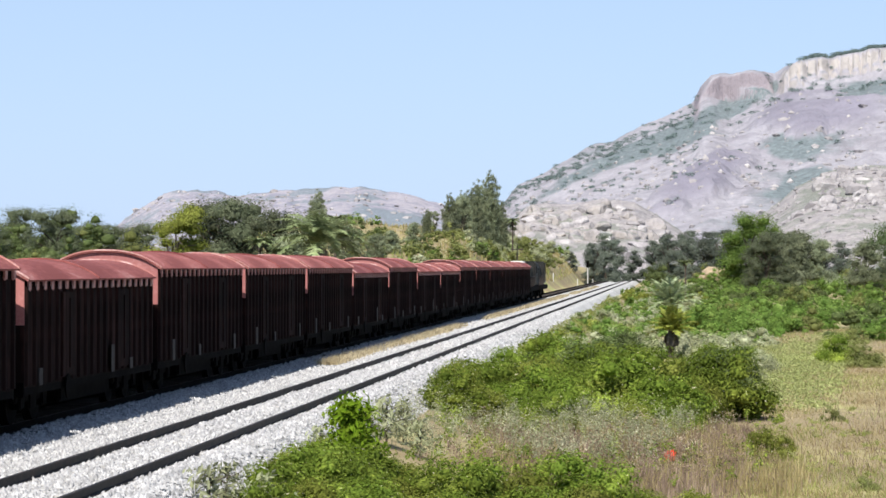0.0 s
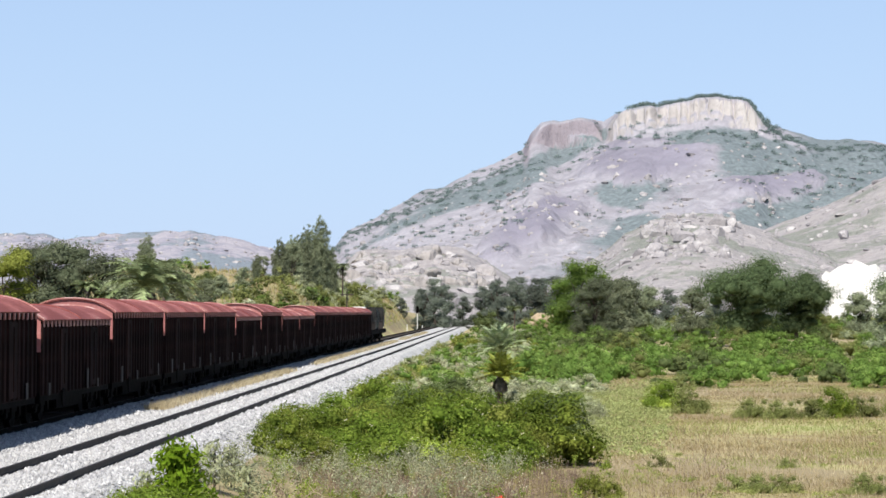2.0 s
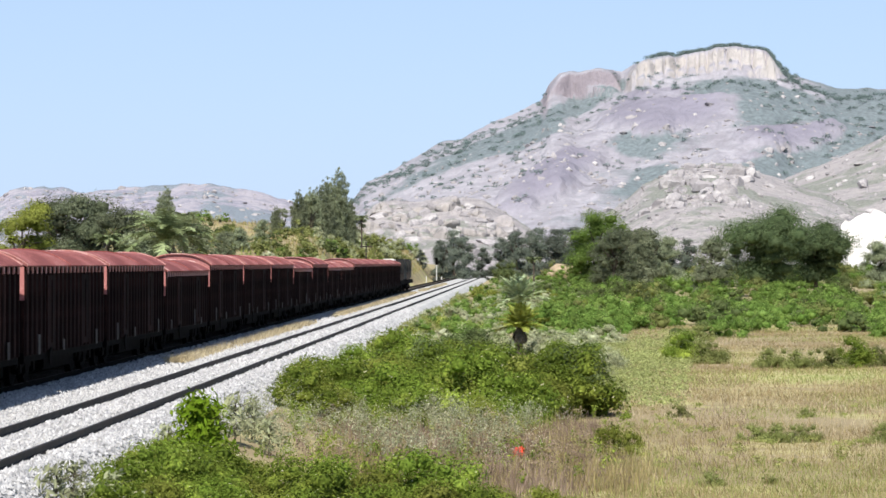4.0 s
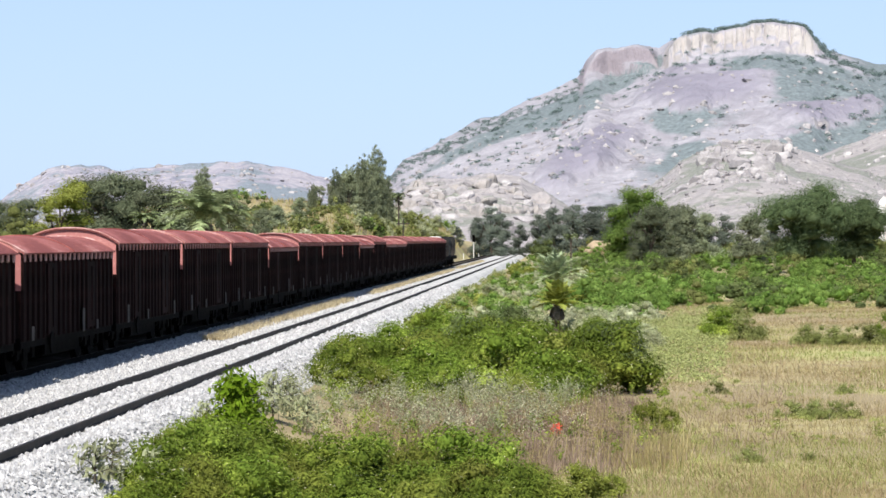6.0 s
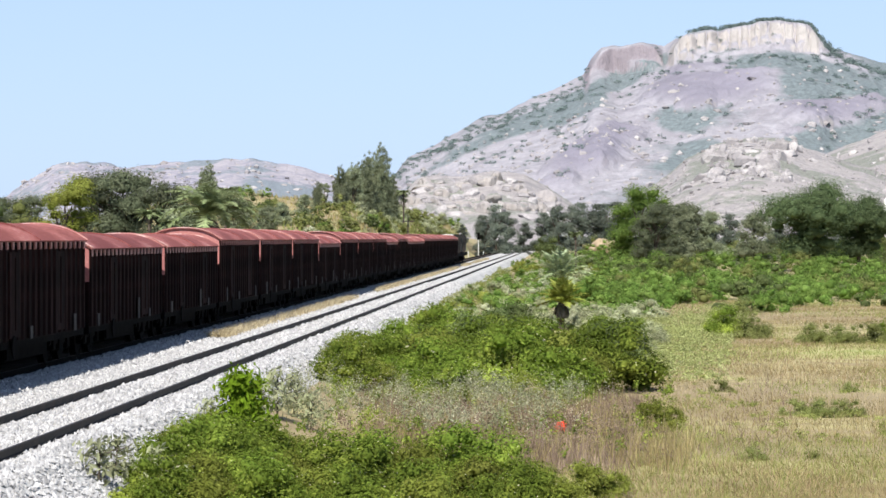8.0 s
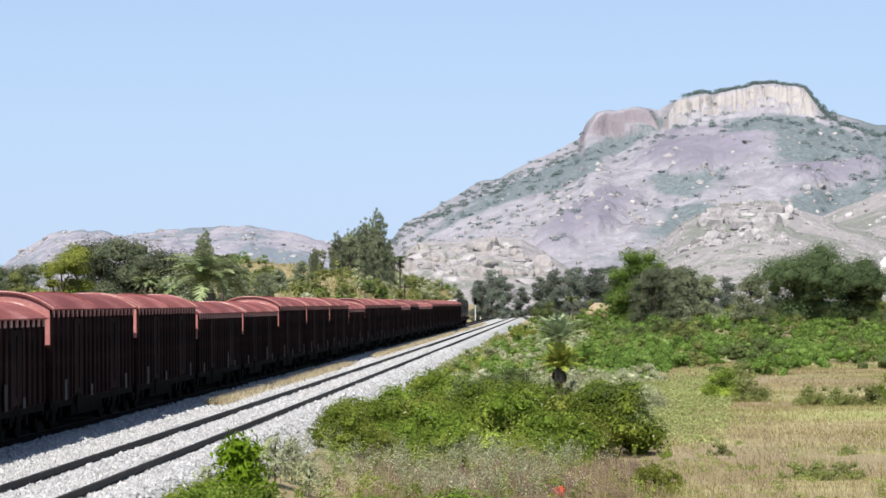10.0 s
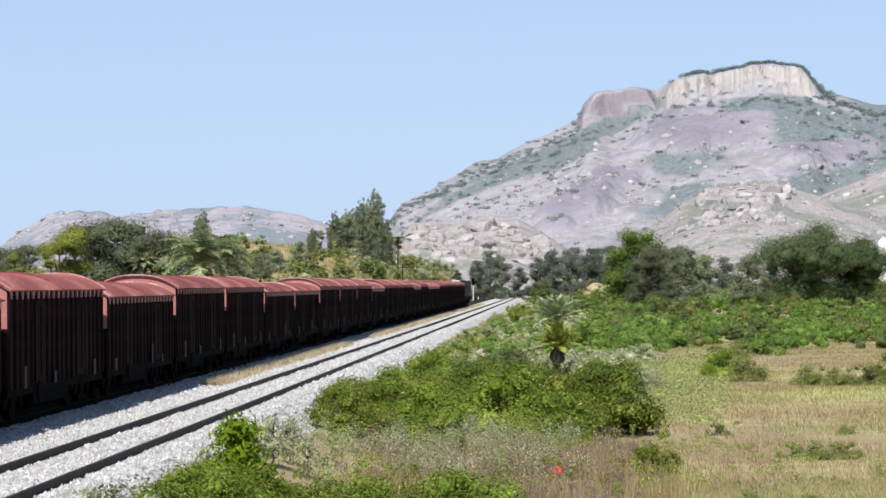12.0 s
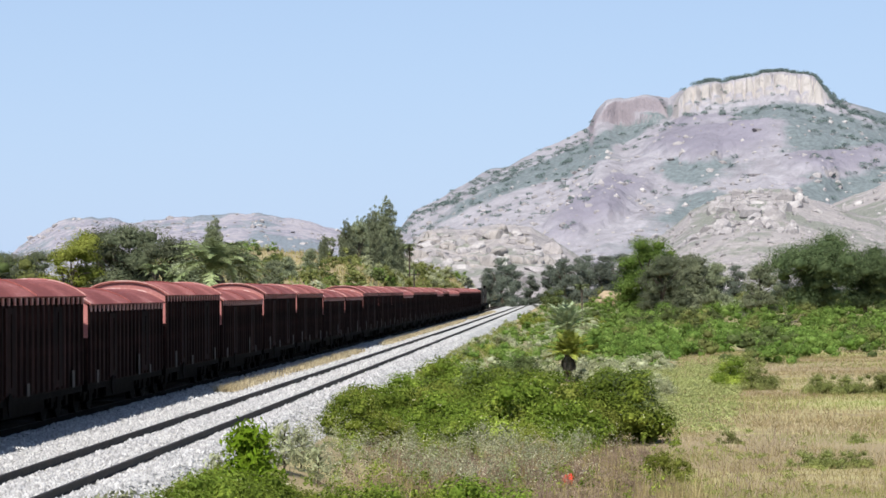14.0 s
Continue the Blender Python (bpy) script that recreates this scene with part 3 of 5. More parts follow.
    if zones:
        up = (Z - EYE.z) * F / Y
        warp = 38 * rough_noise(X, Y, 60.0, 6, 12.3)
        soil, slab = np.zeros_like(X), np.zeros_like(X)
        for kind, u, v, ru, rv, lean in zones:
            du, dv = (across - u + warp) / ru, (up - v - lean * (across - u) + 0.6 * warp) / rv
            near = 1 - smoothstep(0.45, 1.25, np.sqrt(du * du + dv * dv))
            if kind == "soil":
                soil = np.maximum(soil, near)
            else:
                slab = np.maximum(slab, near)
                Z = Z + np.where(S < 0.78, 7.0, 0.0) * np.clip(1 - du * du - dv * dv, 0, 1) ** 0.6
        soil = soil * (1 - 0.9 * slab) - 0.5 * slab
    n = X.shape[1]
    verts = np.stack([X, Y, Z], -1).reshape(-1, 3)
    i, j = np.meshgrid(np.arange(n - 1), np.arange(len(s) - 1))
    a = (j * n + i).reshape(-1)
    faces = np.stack([a, a + 1, a + n + 1, a + n], -1)
    ob = mesh_object(name, verts.tolist(), faces.tolist(), mat, smooth=True)
    if zones:
        for key, values in (("soil", soil), ("slab", slab)):
            ob.data.attributes.new(key, "FLOAT", "POINT").data.foreach_set("value", values.reshape(-1).astype(np.float32))
    tagged(ob, label, "hill", kind="structure")
    return X, Y, Z


def rocks(name, places, sizes, mat, label, seed=1, cap=4.6, tall=1.0, smooth=False):
    """Many rough boulders joined into one heap."""
    rng = np.random.RandomState(seed)
    bm = bmesh.new()
    bmesh.ops.create_icosphere(bm, subdivisions=3 if smooth else 2 if len(places) < 700 else 1, radius=1)
    base = np.array([v.co[:] for v in bm.verts])
    tris = np.array([[v.index for v in f.verts] for f in bm.faces])
    bm.free()
    V, T = [], []
    for k, ((x, y, z), s) in enumerate(zip(places, sizes)):
        sc = min(s, cap) * np.array([rng.uniform(0.7, 1.4), rng.uniform(0.7, 1.2), tall * rng.uniform(0.55, 1.05)])
        lumps = 1 + 0.28 * np.sin(base @ rng.uniform(-2.6, 2.6, 3) + rng.uniform(0, 6))[:, None] * np.ones(3)
        a = rng.uniform(0, 6.28)
        R = np.array([[math.cos(a), -math.sin(a), 0], [math.sin(a), math.cos(a), 0], [0, 0, 1]])
        p = base.copy()
        for cut in range(7):
            nrm = rng.normal(size=3)
            nrm /= np.linalg.norm(nrm)
            over = np.maximum(p @ nrm - rng.uniform(0.45, 0.8), 0)
            p = p - over[:, None] * nrm
        V.append((p * lumps * sc) @ R.T + (x, y, z))
        T.append(tris + k * len(base))
    ob = mesh_object(name, np.concatenate(V).tolist(), np.concatenate(T).tolist(), mat, smooth=smooth)
    tagged(ob, label, "boulders", kind="stuff")
    return ob


MAIN = [(-560, 30), (-420, 0), (-330, -70), (-266, -142), (-200, -178), (-140, -208), (-50, -245), (24, -281), (44, -295), (56, -318), (74, -335), (100, -343), (140, -347), (168, -346), (186, -341), (205, -356), (225, -360),
        (280, -364), (330, -374), (390, -377), (440, -370), (458, -352), (480, -336), (520, -326), (560, -317), (640, -307), (730, -291), (860, -255), (1000, -190), (1150, -110), (1300, 0)]
# soil and bare slabs on the main hill: bearing across, height, half widths, slant
ZONES = [("soil", -50, 208, 200, 24, 0.45), ("soil", 100, 275, 80, 20, 0.35), ("soil", 520, 270, 190, 48, -0.12), ("soil", 680, 250, 170, 60, -0.1), ("soil", 440, 172, 75, 26, 0.0), ("soil", 225, 218, 70, 26, 0.1),
         ("soil", 250, 150, 60, 24, 0.2), ("soil", 560, 200, 100, 26, 0.3), ("soil", 345, 300, 60, 12, 0.0), ("slab", 255, 262, 120, 42, 0.0), ("slab", 465, 220, 90, 30, 0.0), ("slab", 60, 150, 110, 40, 0.5)]
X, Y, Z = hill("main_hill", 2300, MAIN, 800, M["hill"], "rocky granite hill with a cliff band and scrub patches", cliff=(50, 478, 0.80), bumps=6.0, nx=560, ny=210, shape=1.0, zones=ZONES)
rng = np.random.RandomState(5)
pick = (120 * rng.uniform(size=2600) ** 1.1).astype(int), rng.randint(45, 540, 2600)
rocks("hill_boulders", [(X[a, b], Y[a, b], Z[a, b] - 0.3) for a, b in zip(*pick)], rng.lognormal(0.5, 0.45, 2600), M["boulder"], "pale granite boulders strewn over the hillside")
HILL = X, Y, Z
LEFT = [(-1300, 20), (-1040, -30), (-973, -85), (-930, -112), (-903, -130), (-843, -137), (-763, -128), (-740, -131), (-660, -138), (-583, -142), (-520, -138), (-463, -128), (-400, -108), (-340, -80), (-260, -20), (-200, 20)]
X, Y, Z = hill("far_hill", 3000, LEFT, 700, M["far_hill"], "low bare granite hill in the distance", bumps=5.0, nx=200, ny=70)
pick = rng.randint(6, 69, 1100), rng.randint(20, 180, 1100)
rocks("far_boulders", [(X[a, b], Y[a, b], Z[a, b]) for a, b in zip(*pick)], rng.lognormal(0.75, 0.45, 1100), M["boulder"], "pale granite boulders over the far hill", 6)
SHOULDER = [(330, 20), (400, -90), (475, -148), (540, -172), (595, -196), (640, -222), (671, -241), (690, -250), (705, -266), (730, -272), (800, -275), (900, -235), (1100, -100), (1250, 0)]
X, Y, Z = hill("hill_shoulder", 1750, SHOULDER, 480, M["knoll"], "gentle dry shoulder of the granite hill", bumps=3.0, nx=200, ny=70, shape=0.8)
pick = (69 * rng.uniform(size=420) ** 0.5).astype(int), rng.randint(10, 150, 420)
rocks("shoulder_boulders", [(X[a, b], Y[a, b], Z[a, b]) for a, b in zip(*pick)], rng.lognormal(0.2, 0.6, 420), M["boulder"], "pale boulders along the shoulder's crest", 8)
KNOLL = [(-40, 20), (60, -20), (130, -75), (190, -115), (225, -143), (275, -168), (330, -180), (385, -176), (430, -163), (480, -146), (555, -116), (650, -70), (760, 10)]
X, Y, Z = hill("boulder_knoll", 1500, KNOLL, 420, M["knoll"], "low knoll of pale boulders before the hill", bumps=3.0, nx=200, ny=70, shape=0.9)
pick = rng.randint(8, 70, 900), rng.randint(15, 190, 900)
rocks("knoll_boulders", [(X[a, b], Y[a, b], Z[a, b]) for a, b in zip(*pick)], rng.lognormal(0.0, 0.55, 900), M["boulder"], "pale granite boulders heaped on the knoll", 2)
U = X / Y * F
rows_in, cols_in = np.nonzero((np.abs(U - 335 + 20 * rough_noise(X, Y, 40.0, 3, 2.0)) < 75) & (Y > 1310) & (Y < 1490) & (Z > 25))
pick = rng.randint(0, len(rows_in), 150)
rocks("crest_boulders", [(X[a, c], Y[a, c], Z[a, c] - 0.5) for a, c in zip(rows_in[pick], cols_in[pick])], rng.lognormal(1.0, 0.45, 150), M["boulder"], "large pale boulders crowning the knoll", 3, 6.0, 1.15)
OUT = [(-330, 10), (-280, -70), (-250, -102), (-200, -112), (-120, -118), (-60, -112), (-20, -92), (30, -60), (90, 10)]
X, Y, Z = hill("rock_outcrop", 1300, OUT, 260, M["knoll"], "low outcrop of rounded granite rocks", bumps=2.0, nx=120, ny=50)
rows_in, cols_in = np.nonzero((Y < 1285) & (Z > 5))
pick = rng.randint(0, len(rows_in), 120)
rocks("outcrop_boulders", [(X[a, c], Y[a, c], Z[a, c]) for a, c in zip(rows_in[pick], cols_in[pick])], rng.lognormal(0.9, 0.45, 120), M["boulder"], "great rounded granite blocks on the outcrop", 4)
U = X / Y * F
rows_in, cols_in = np.nonzero((Y > 1170) & (Y < 1280) & (Z > 14) & (U < -25))
pick = rng.randint(0, len(rows_in), 46)
rocks("outcrop_domes", [(X[a, c], Y[a, c], Z[a, c] - 1.0) for a, c in zip(rows_in[pick], cols_in[pick])], rng.uniform(3.5, 6.5, 46), M["knoll"], "smooth grey granite domes split by dark cracks", 9, 6.5, 1.0, True)
OUTCROP = X, Y, Z
qx = [(k, q) for k in np.linspace(568, 706, 14) for q in np.linspace(0, 1, 7)]
verts = [(u / F * (1060 + 60 * q), 1060 + 60 * q + 6 * math.sin(u * 0.13), EYE.z + (-15 + (110 - 0.006 * (u - 636) ** 2 + 4 * math.sin(u * 0.21)) * q) / F * 1080 + 0.5 * math.sin(u * 0.5)) for u, q in qx]
faces = [(i * 7 + j, i * 7 + j + 1, i * 7 + j + 8, i * 7 + j + 7) for i in range(13) for j in range(6)]
tagged(mesh_object("quarry_face", verts, faces, M["quarry"]), "freshly cut white quarry face", "quarry", kind="structure")


# ---- plants ----
TALL = {}


def leaf_cloud(name, centres, radii, count, size, mat, parent, seed, slim=0.5, droop=0.0, label="", shell=0.55, core=0.0, small=False):
    """Leaves scattered through round clumps: each leaf is a folded blade, a small one a single triangle; core fills a clump's dense inside with an uneven lump."""
    rng = np.random.RandomState(seed)
    centres, radii = np.asarray(centres, float), np.asarray(radii, float)
    w = radii[:, 0] * radii[:, 1] + radii[:, 0] * radii[:, 2]
    pick = rng.choice(len(centres), count, p=w / w.sum())
    d = rng.normal(size=(count, 3))
    d /= np.linalg.norm(d, axis=1)[:, None]
    d[:, 2] = np.where(d[:, 2] < -0.35, -d[:, 2], d[:, 2])
    r = (shell + (1 - shell) * rng.uniform(size=count)) * rng.choice([1.0, 1.0, 1.1, 1.3], count)
    p = centres[pick] + d * r[:, None] * radii[pick]
    n = d + rng.normal(scale=0.33, size=(count, 3)) + (0, 0, 0.35)
    a = np.cross(n, rng.normal(size=(count, 3))) + (0, 0, -droop)
    a /= np.linalg.norm(a, axis=1)[:, None]
    b = np.cross(n, a)
    b /= np.linalg.norm(b, axis=1)[:, None]
    s = size * rng.uniform(0.6, 1.35, count)[:, None]
    if small:
        v = np.stack([p - a * s * 0.5 + b * s * slim * 0.5, p + a * s * 0.6, p - a * s * 0.5 - b * s * slim * 0.5], 1).reshape(-1, 3)
        i = np.arange(count) * 3
        f = np.stack([i, i + 1, i + 2], 1)
    else:
        v = np.stack([p - a * s * 0.5, p + b * s * slim * 0.5, p + a * s * 0.5, p - b * s * slim * 0.5 + np.cross(a, b) * s * 0.12], 1).reshape(-1, 3)
        i = np.arange(count) * 4
        f = np.stack([i, i + 1, i + 2, i + 3], 1)
    v, f = v.tolist(), f.tolist()
    if core:
        lump_v = np.array([(0, s, t * 1.618) for s in (-1, 1) for t in (-1, 1)] + [(s, t * 1.618, 0) for s in (-1, 1) for t in (-1, 1)] + [(t * 1.618, 0, s) for s in (-1, 1) for t in (-1, 1)]) / 1.902
        lump_f = LUMP_FACES + len(v)
        k = len(centres)
        lumps = centres[:, None] + lump_v[None] * rng.uniform(core * 0.72, core * 1.08, (k, 12, 1)) * radii[:, None]
        v += lumps.reshape(-1, 3).tolist()
        f += (lump_f[None] + (np.arange(k) * 12)[:, None, None]).reshape(-1, 3).tolist()
    return mesh_object(name, v, f, mat, parent, label, smooth=bool(core))


def lump_faces():
    """The twenty outward triangles of the lump that fills a clump."""
    p = np.array([(0, s, t * 1.618) for s in (-1, 1) for t in (-1, 1)] + [(s, t * 1.618, 0) for s in (-1, 1) for t in (-1, 1)] + [(t * 1.618, 0, s) for s in (-1, 1) for t in (-1, 1)])
    out = []
    for a, b, c in itertools.combinations(range(12), 3):
        if max(np.linalg.norm(p[a] - p[b]), np.linalg.norm(p[b] - p[c]), np.linalg.norm(p[a] - p[c])) < 2.1:
            out.append((a, b, c) if np.dot(np.cross(p[b] - p[a], p[c] - p[a]), p[a]) > 0 else (a, c, b))
    return np.array(out)


LUMP_FACES = lump_faces()


def limbs(name, rng, height, spread, r, parent, forks=6, lean=0.0, start=0.35):
    bm = bmesh.new()
    pts = [Vector((0, 0, -0.3))]
    for k in range(1, 5):
        pts.append(Vector((lean * k / 4 * height * 0.3 + rng.normal() * 0.04 * height * 0.3, rng.normal() * 0.03 * height * 0.3, height * 0.66 * k / 4)))
    for k in range(4):
        rod(bm, pts[k], pts[k + 1], r * (1 - k * 0.2), r * (0.8 - k * 0.2), 8)
    tips = []
    for k in range(forks):
        a = k * 2.4 + rng.uniform(0, 0.8)
        base = pts[1].lerp(pts[4], rng.uniform(0, 0.9)) if start < 0.5 else pts[3]
        tip = Vector((math.cos(a) * spread * rng.uniform(0.4, 0.7), math.sin(a) * spread * rng.uniform(0.4, 0.7), height * rng.uniform(0.5, 0.78)))
        mid = base.lerp(tip, 0.5) + Vector((0, 0, 0.06 * height))
        rod(bm, base, mid, r * 0.45, r * 0.28, 6)
        rod(bm, mid, tip, r * 0.28, r * 0.08, 6)
        tips.append(tip)
    return part(name, bm, M["bark"], parent), tips


def tree(label, height, width, mat, seed, leaves=3200, leaf=0.3, bottom=0.25, flat=False, lean=0.0, slim=0.5, clumps=26):
    """A broad-leaved tree: trunk with limbs, crown of leaf clumps."""
    rng = np.random.RandomState(seed)
    root = tagged(new("tree"), label, "tree")
    limbs("trunk", rng, height, width * 0.45, 0.028 * height + 0.04, root, lean=lean)
    cs, rs = [], []
    for k in range(clumps):
        a, q = rng.uniform(0, 6.28), math.sqrt(rng.uniform(0, 1))
        h = rng.uniform(bottom, 1) * (1 - 0.24 * q * q if flat else 1)
        env = math.sqrt(max(0.05, 1 - ((h - (bottom + 0.35)) / 0.75) ** 2)) if not flat else (0.35 + 0.65 * smoothstep(bottom, 0.75, h))
        rr = width * rng.uniform(0.10, 0.2)
        cs.append((math.cos(a) * q * env * (width / 2 - rr) + lean * h * height * 0.3, math.sin(a) * q * env * (width / 2 - rr), height * h - rr * 0.7))
        rs.append((rr, rr, rr * (0.62 if flat else 0.75)))
    leaf_cloud("crown", cs, rs, leaves, leaf, mat, root, seed + 1, slim, shell=0.55, core=0.5, small=True)
    TALL["tree" + label] = height
    return root


def feathery(label, height, width, mat, seed):
    """A casuarina-like tree with upswept thin foliage."""
    rng = np.random.RandomState(seed)
    root = tagged(new("tree"), label, "tree")
    limbs("trunk", rng, height, width * 0.3, 0.02 * height, root, forks=9, lean=0.25)
    cs, rs = [], []
    # several upswept leaders, each thinning to a wispy tip
    for k in range(24):
        a, e = k * 2.4, math.sqrt((k + 0.3) / 24)
        tip = height * (1.0 - 0.38 * e * e + rng.uniform(-0.12, 0.03))
        foot = Vector((math.cos(a) * e * width * 0.36, math.sin(a) * e * width * 0.36, height * rng.uniform(0.02, 0.2) * (1 - 0.6 * e)))
        head = Vector((math.cos(a) * e * width * 0.42 + 0.03 * height * (1 - e), math.sin(a) * e * width * 0.42, tip))
        for i in range(18):
            h = i / 17
            c = foot.lerp(head, h) + Vector((rng.normal(), rng.normal(), rng.normal())) * width * 0.035
            rr = width * (0.055 * (1 - h) ** 0.5 + 0.07)
            cs.append(c)
            rs.append((rr, rr, rr * 1.3))
    leaf_cloud("crown", cs, rs, 42000, 0.42, mat, root, seed + 1, slim=0.22, droop=-1.2, shell=0.15, small=True)
    TALL["tree" + label] = height
    return root


def palm(label, trunk_height, reach, seed, fronds=26, dead=10, crown_mat="frond", lift=0.75, arch_by=0.17, skirt=0.45):
    """A date palm: ringed trunk, arching fronds of many leaflets, dead fronds under them."""
    rng = np.random.RandomState(seed)
    root = tagged(new("palm"), label, "palm tree")
    rings = []
    for k in range(14):
        z = trunk_height * k / 13
        r = 0.15 + (0.04 if k % 2 else 0.0)
        rings.append([(r * math.cos(a), r * math.sin(a), z) for a in np.linspace(0, 6.283, 10, endpoint=False)])
    v, f = loft(rings)
    mesh_object("trunk", v, f, M["bark"], root)
    for k in range(fronds + dead):
        old = k >= fronds
        a = k * 2.399 + rng.uniform(-0.2, 0.2)
        up = rng.uniform(-1.4, -0.75) if old else lift * (1 - (k / fronds) ** 1.3 * 1.1) + rng.uniform(-0.1, 0.1) + 0.35
        length = reach * rng.uniform(0.8, 1.1) * (skirt if old else 1)
        p, e = Vector((0.1 * math.cos(a), 0.1 * math.sin(a), trunk_height)), up
        pts = [p.copy()]
        for i in range(9):
            p = p + Vector((math.cos(a) * math.cos(e), math.sin(a) * math.cos(e), math.sin(e))) * length / 9
            e -= arch_by * (0.6 if old else 1)
            pts.append(p.copy())
        V, T = [], []
        side = Vector((-math.sin(a), math.cos(a), 0))
        for i in range(9):
            q, nxt = pts[i], pts[i + 1]
            w = 0.018
            V += [q - side * w, q + side * w, nxt + side * w, nxt - side * w]
            T.append((len(V) - 4, len(V) - 3, len(V) - 2, len(V) - 1))
            if i < 1:
                continue
            for sub in range(4):
                m = q.lerp(nxt, sub / 4)
                ll = length * 0.24 * math.sin(math.pi * min(1, 0.12 + (i + sub / 4) / 10)) + 0.05
                for s in (-1, 1):
                    tip = m + side * s * ll * 0.75 + (nxt - q).normalized() * ll * 0.55 + Vector((0, 0, ll * rng.uniform(-0.35, 0.2)))
                    dirn = (nxt - q).normalized() * 0.042 * (1 + reach * 0.25)
                    V += [m - dirn, m + dirn, tip]
                    T.append((len(V) - 3, len(V) - 2, len(V) - 1))
        mesh_object("frond", V, T, M["dry_frond"] if old else M[crown_mat], root, "dead hanging frond" if old else "")
    return root


def bush(label, width, height, mat, seed, leaves=2600, leaf=0.10, clumps=22, name="bush", slim=0.5, shell=0.74, blossoms=0):
    """A shrub of leaf clumps over a few stems."""
    rng = np.random.RandomState(seed)
    root = tagged(new(name), label, "bush")
    cs, rs = [], []
    for k in range(clumps):
        a, q = rng.uniform(0, 6.28), math.sqrt(rng.uniform(0, 1))
        rr = width * rng.uniform(0.09, 0.22)
        h = height * rng.uniform(0.4, 1.05) * (1 - 0.55 * q ** 2)
        c = Vector((math.cos(a) * q * (width / 2 - rr * 0.6), math.sin(a) * q * (width / 2 - rr * 0.6), max(rr * 0.3, h - rr * 0.7)))
        cs.append(c)
        rs.append((rr, rr, rr * 0.8))
        if k % 6 == 0:
            bm = bmesh.new()
            rod(bm, (c.x * 0.15, c.y * 0.15, -0.25), c, 0.025, 0.008, 5)
            part("stem", bm, M["bark"], root)
    leaf_cloud("foliage", cs, rs, leaves, leaf, mat, root, seed + 7, slim, shell=shell, core=0.5, small=True)
    if blossoms:
        leaf_cloud("blossom", cs, rs, blossoms, 0.055, M["blossom"], root, seed + 9, 0.9, label="cream white blossoms", shell=0.95, small=True)
    return root


def stand(ob, u, dist, size=1.0, turn=0.0, sink=0.0, group=""):
    """Puts a plant on the land: u is its bearing across (4500 to the radian), dist along the line."""
    x = u / F * dist
    ob.scale = (size,) * 3
    ob.matrix_basis = pose(x, dist, float(ground_z(x, dist)) - sink, 0, 0, turn) @ Matrix.Diagonal((size, size, size, 1))
    if group:
        ob["group"] = group
    return ob


def grow(src, u, top, dist, turn=0.0, first=False):
    """Puts a tree, or a copy of it, so that its crown ends at the bearing top above eye level."""
    x = u / F * dist
    size = (EYE.z + top / F * dist - float(ground_z(x, dist))) / TALL[src.name.split(".")[0] + src["label"]]
    return stand(src if first else copy_thing(src, pose(0, 0, 0)), u, dist, size, turn, 0.1)


def again(src, u, dist, size=1.0, turn=0.0, sink=0.0):
    return stand(copy_thing(src, pose(0, 0, 0)), u, dist, size, turn, sink)


rng = np.random.RandomState(11)
# trees behind the train
dark = tree("dark green spreading tree behind the railway", 9.5, 9.0, M["tree_dark"], 21, leaves=17000, leaf=0.2, bottom=0.08, clumps=50)
grey = tree("grey green broad tree behind the railway", 8.5, 5.6, M["tree_grey"], 31, leaves=12000, leaf=0.17, bottom=0.12, clumps=38)
yellow = tree("yellow green tree behind the railway", 8.6, 6.0, M["leaf_yellow"], 41, leaves=16000, leaf=0.16, bottom=0.2, clumps=40)
green = tree("bright green round tree at the field's far edge", 13.0, 13.5, M["scrub_green"], 59, leaves=26000, leaf=0.28, bottom=0.05, clumps=70)
umbrella = tree("large flat-topped rain tree at the field's edge", 13.5, 19.0, M["rain_tree"], 61, leaves=34000, leaf=0.26, bottom=0.46, flat=True, clumps=64)
olive = tree("dull olive scrub tree", 6.0, 6.0, M["tree_grey"], 71, leaves=9000, leaf=0.2, bottom=0.0, clumps=34)
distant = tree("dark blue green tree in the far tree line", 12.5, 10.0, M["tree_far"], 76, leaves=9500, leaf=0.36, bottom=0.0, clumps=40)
plume = feathery("tall feathery casuarina tree leaning in the wind", 15.5, 6.4, M["tree_grey"], 81)
for src, u, top, d in ((dark, -760, 130, 210), (grey, -1010, 78, 215), (yellow, -880, 126, 195), (green, 147, 97, 430), (umbrella, 440, 118, 370), (olive, 225, 66, 430), (distant, -112, 62, 620), (plume, -322, 171, 400)):
    grow(src, u, top, d, 0.0, True)
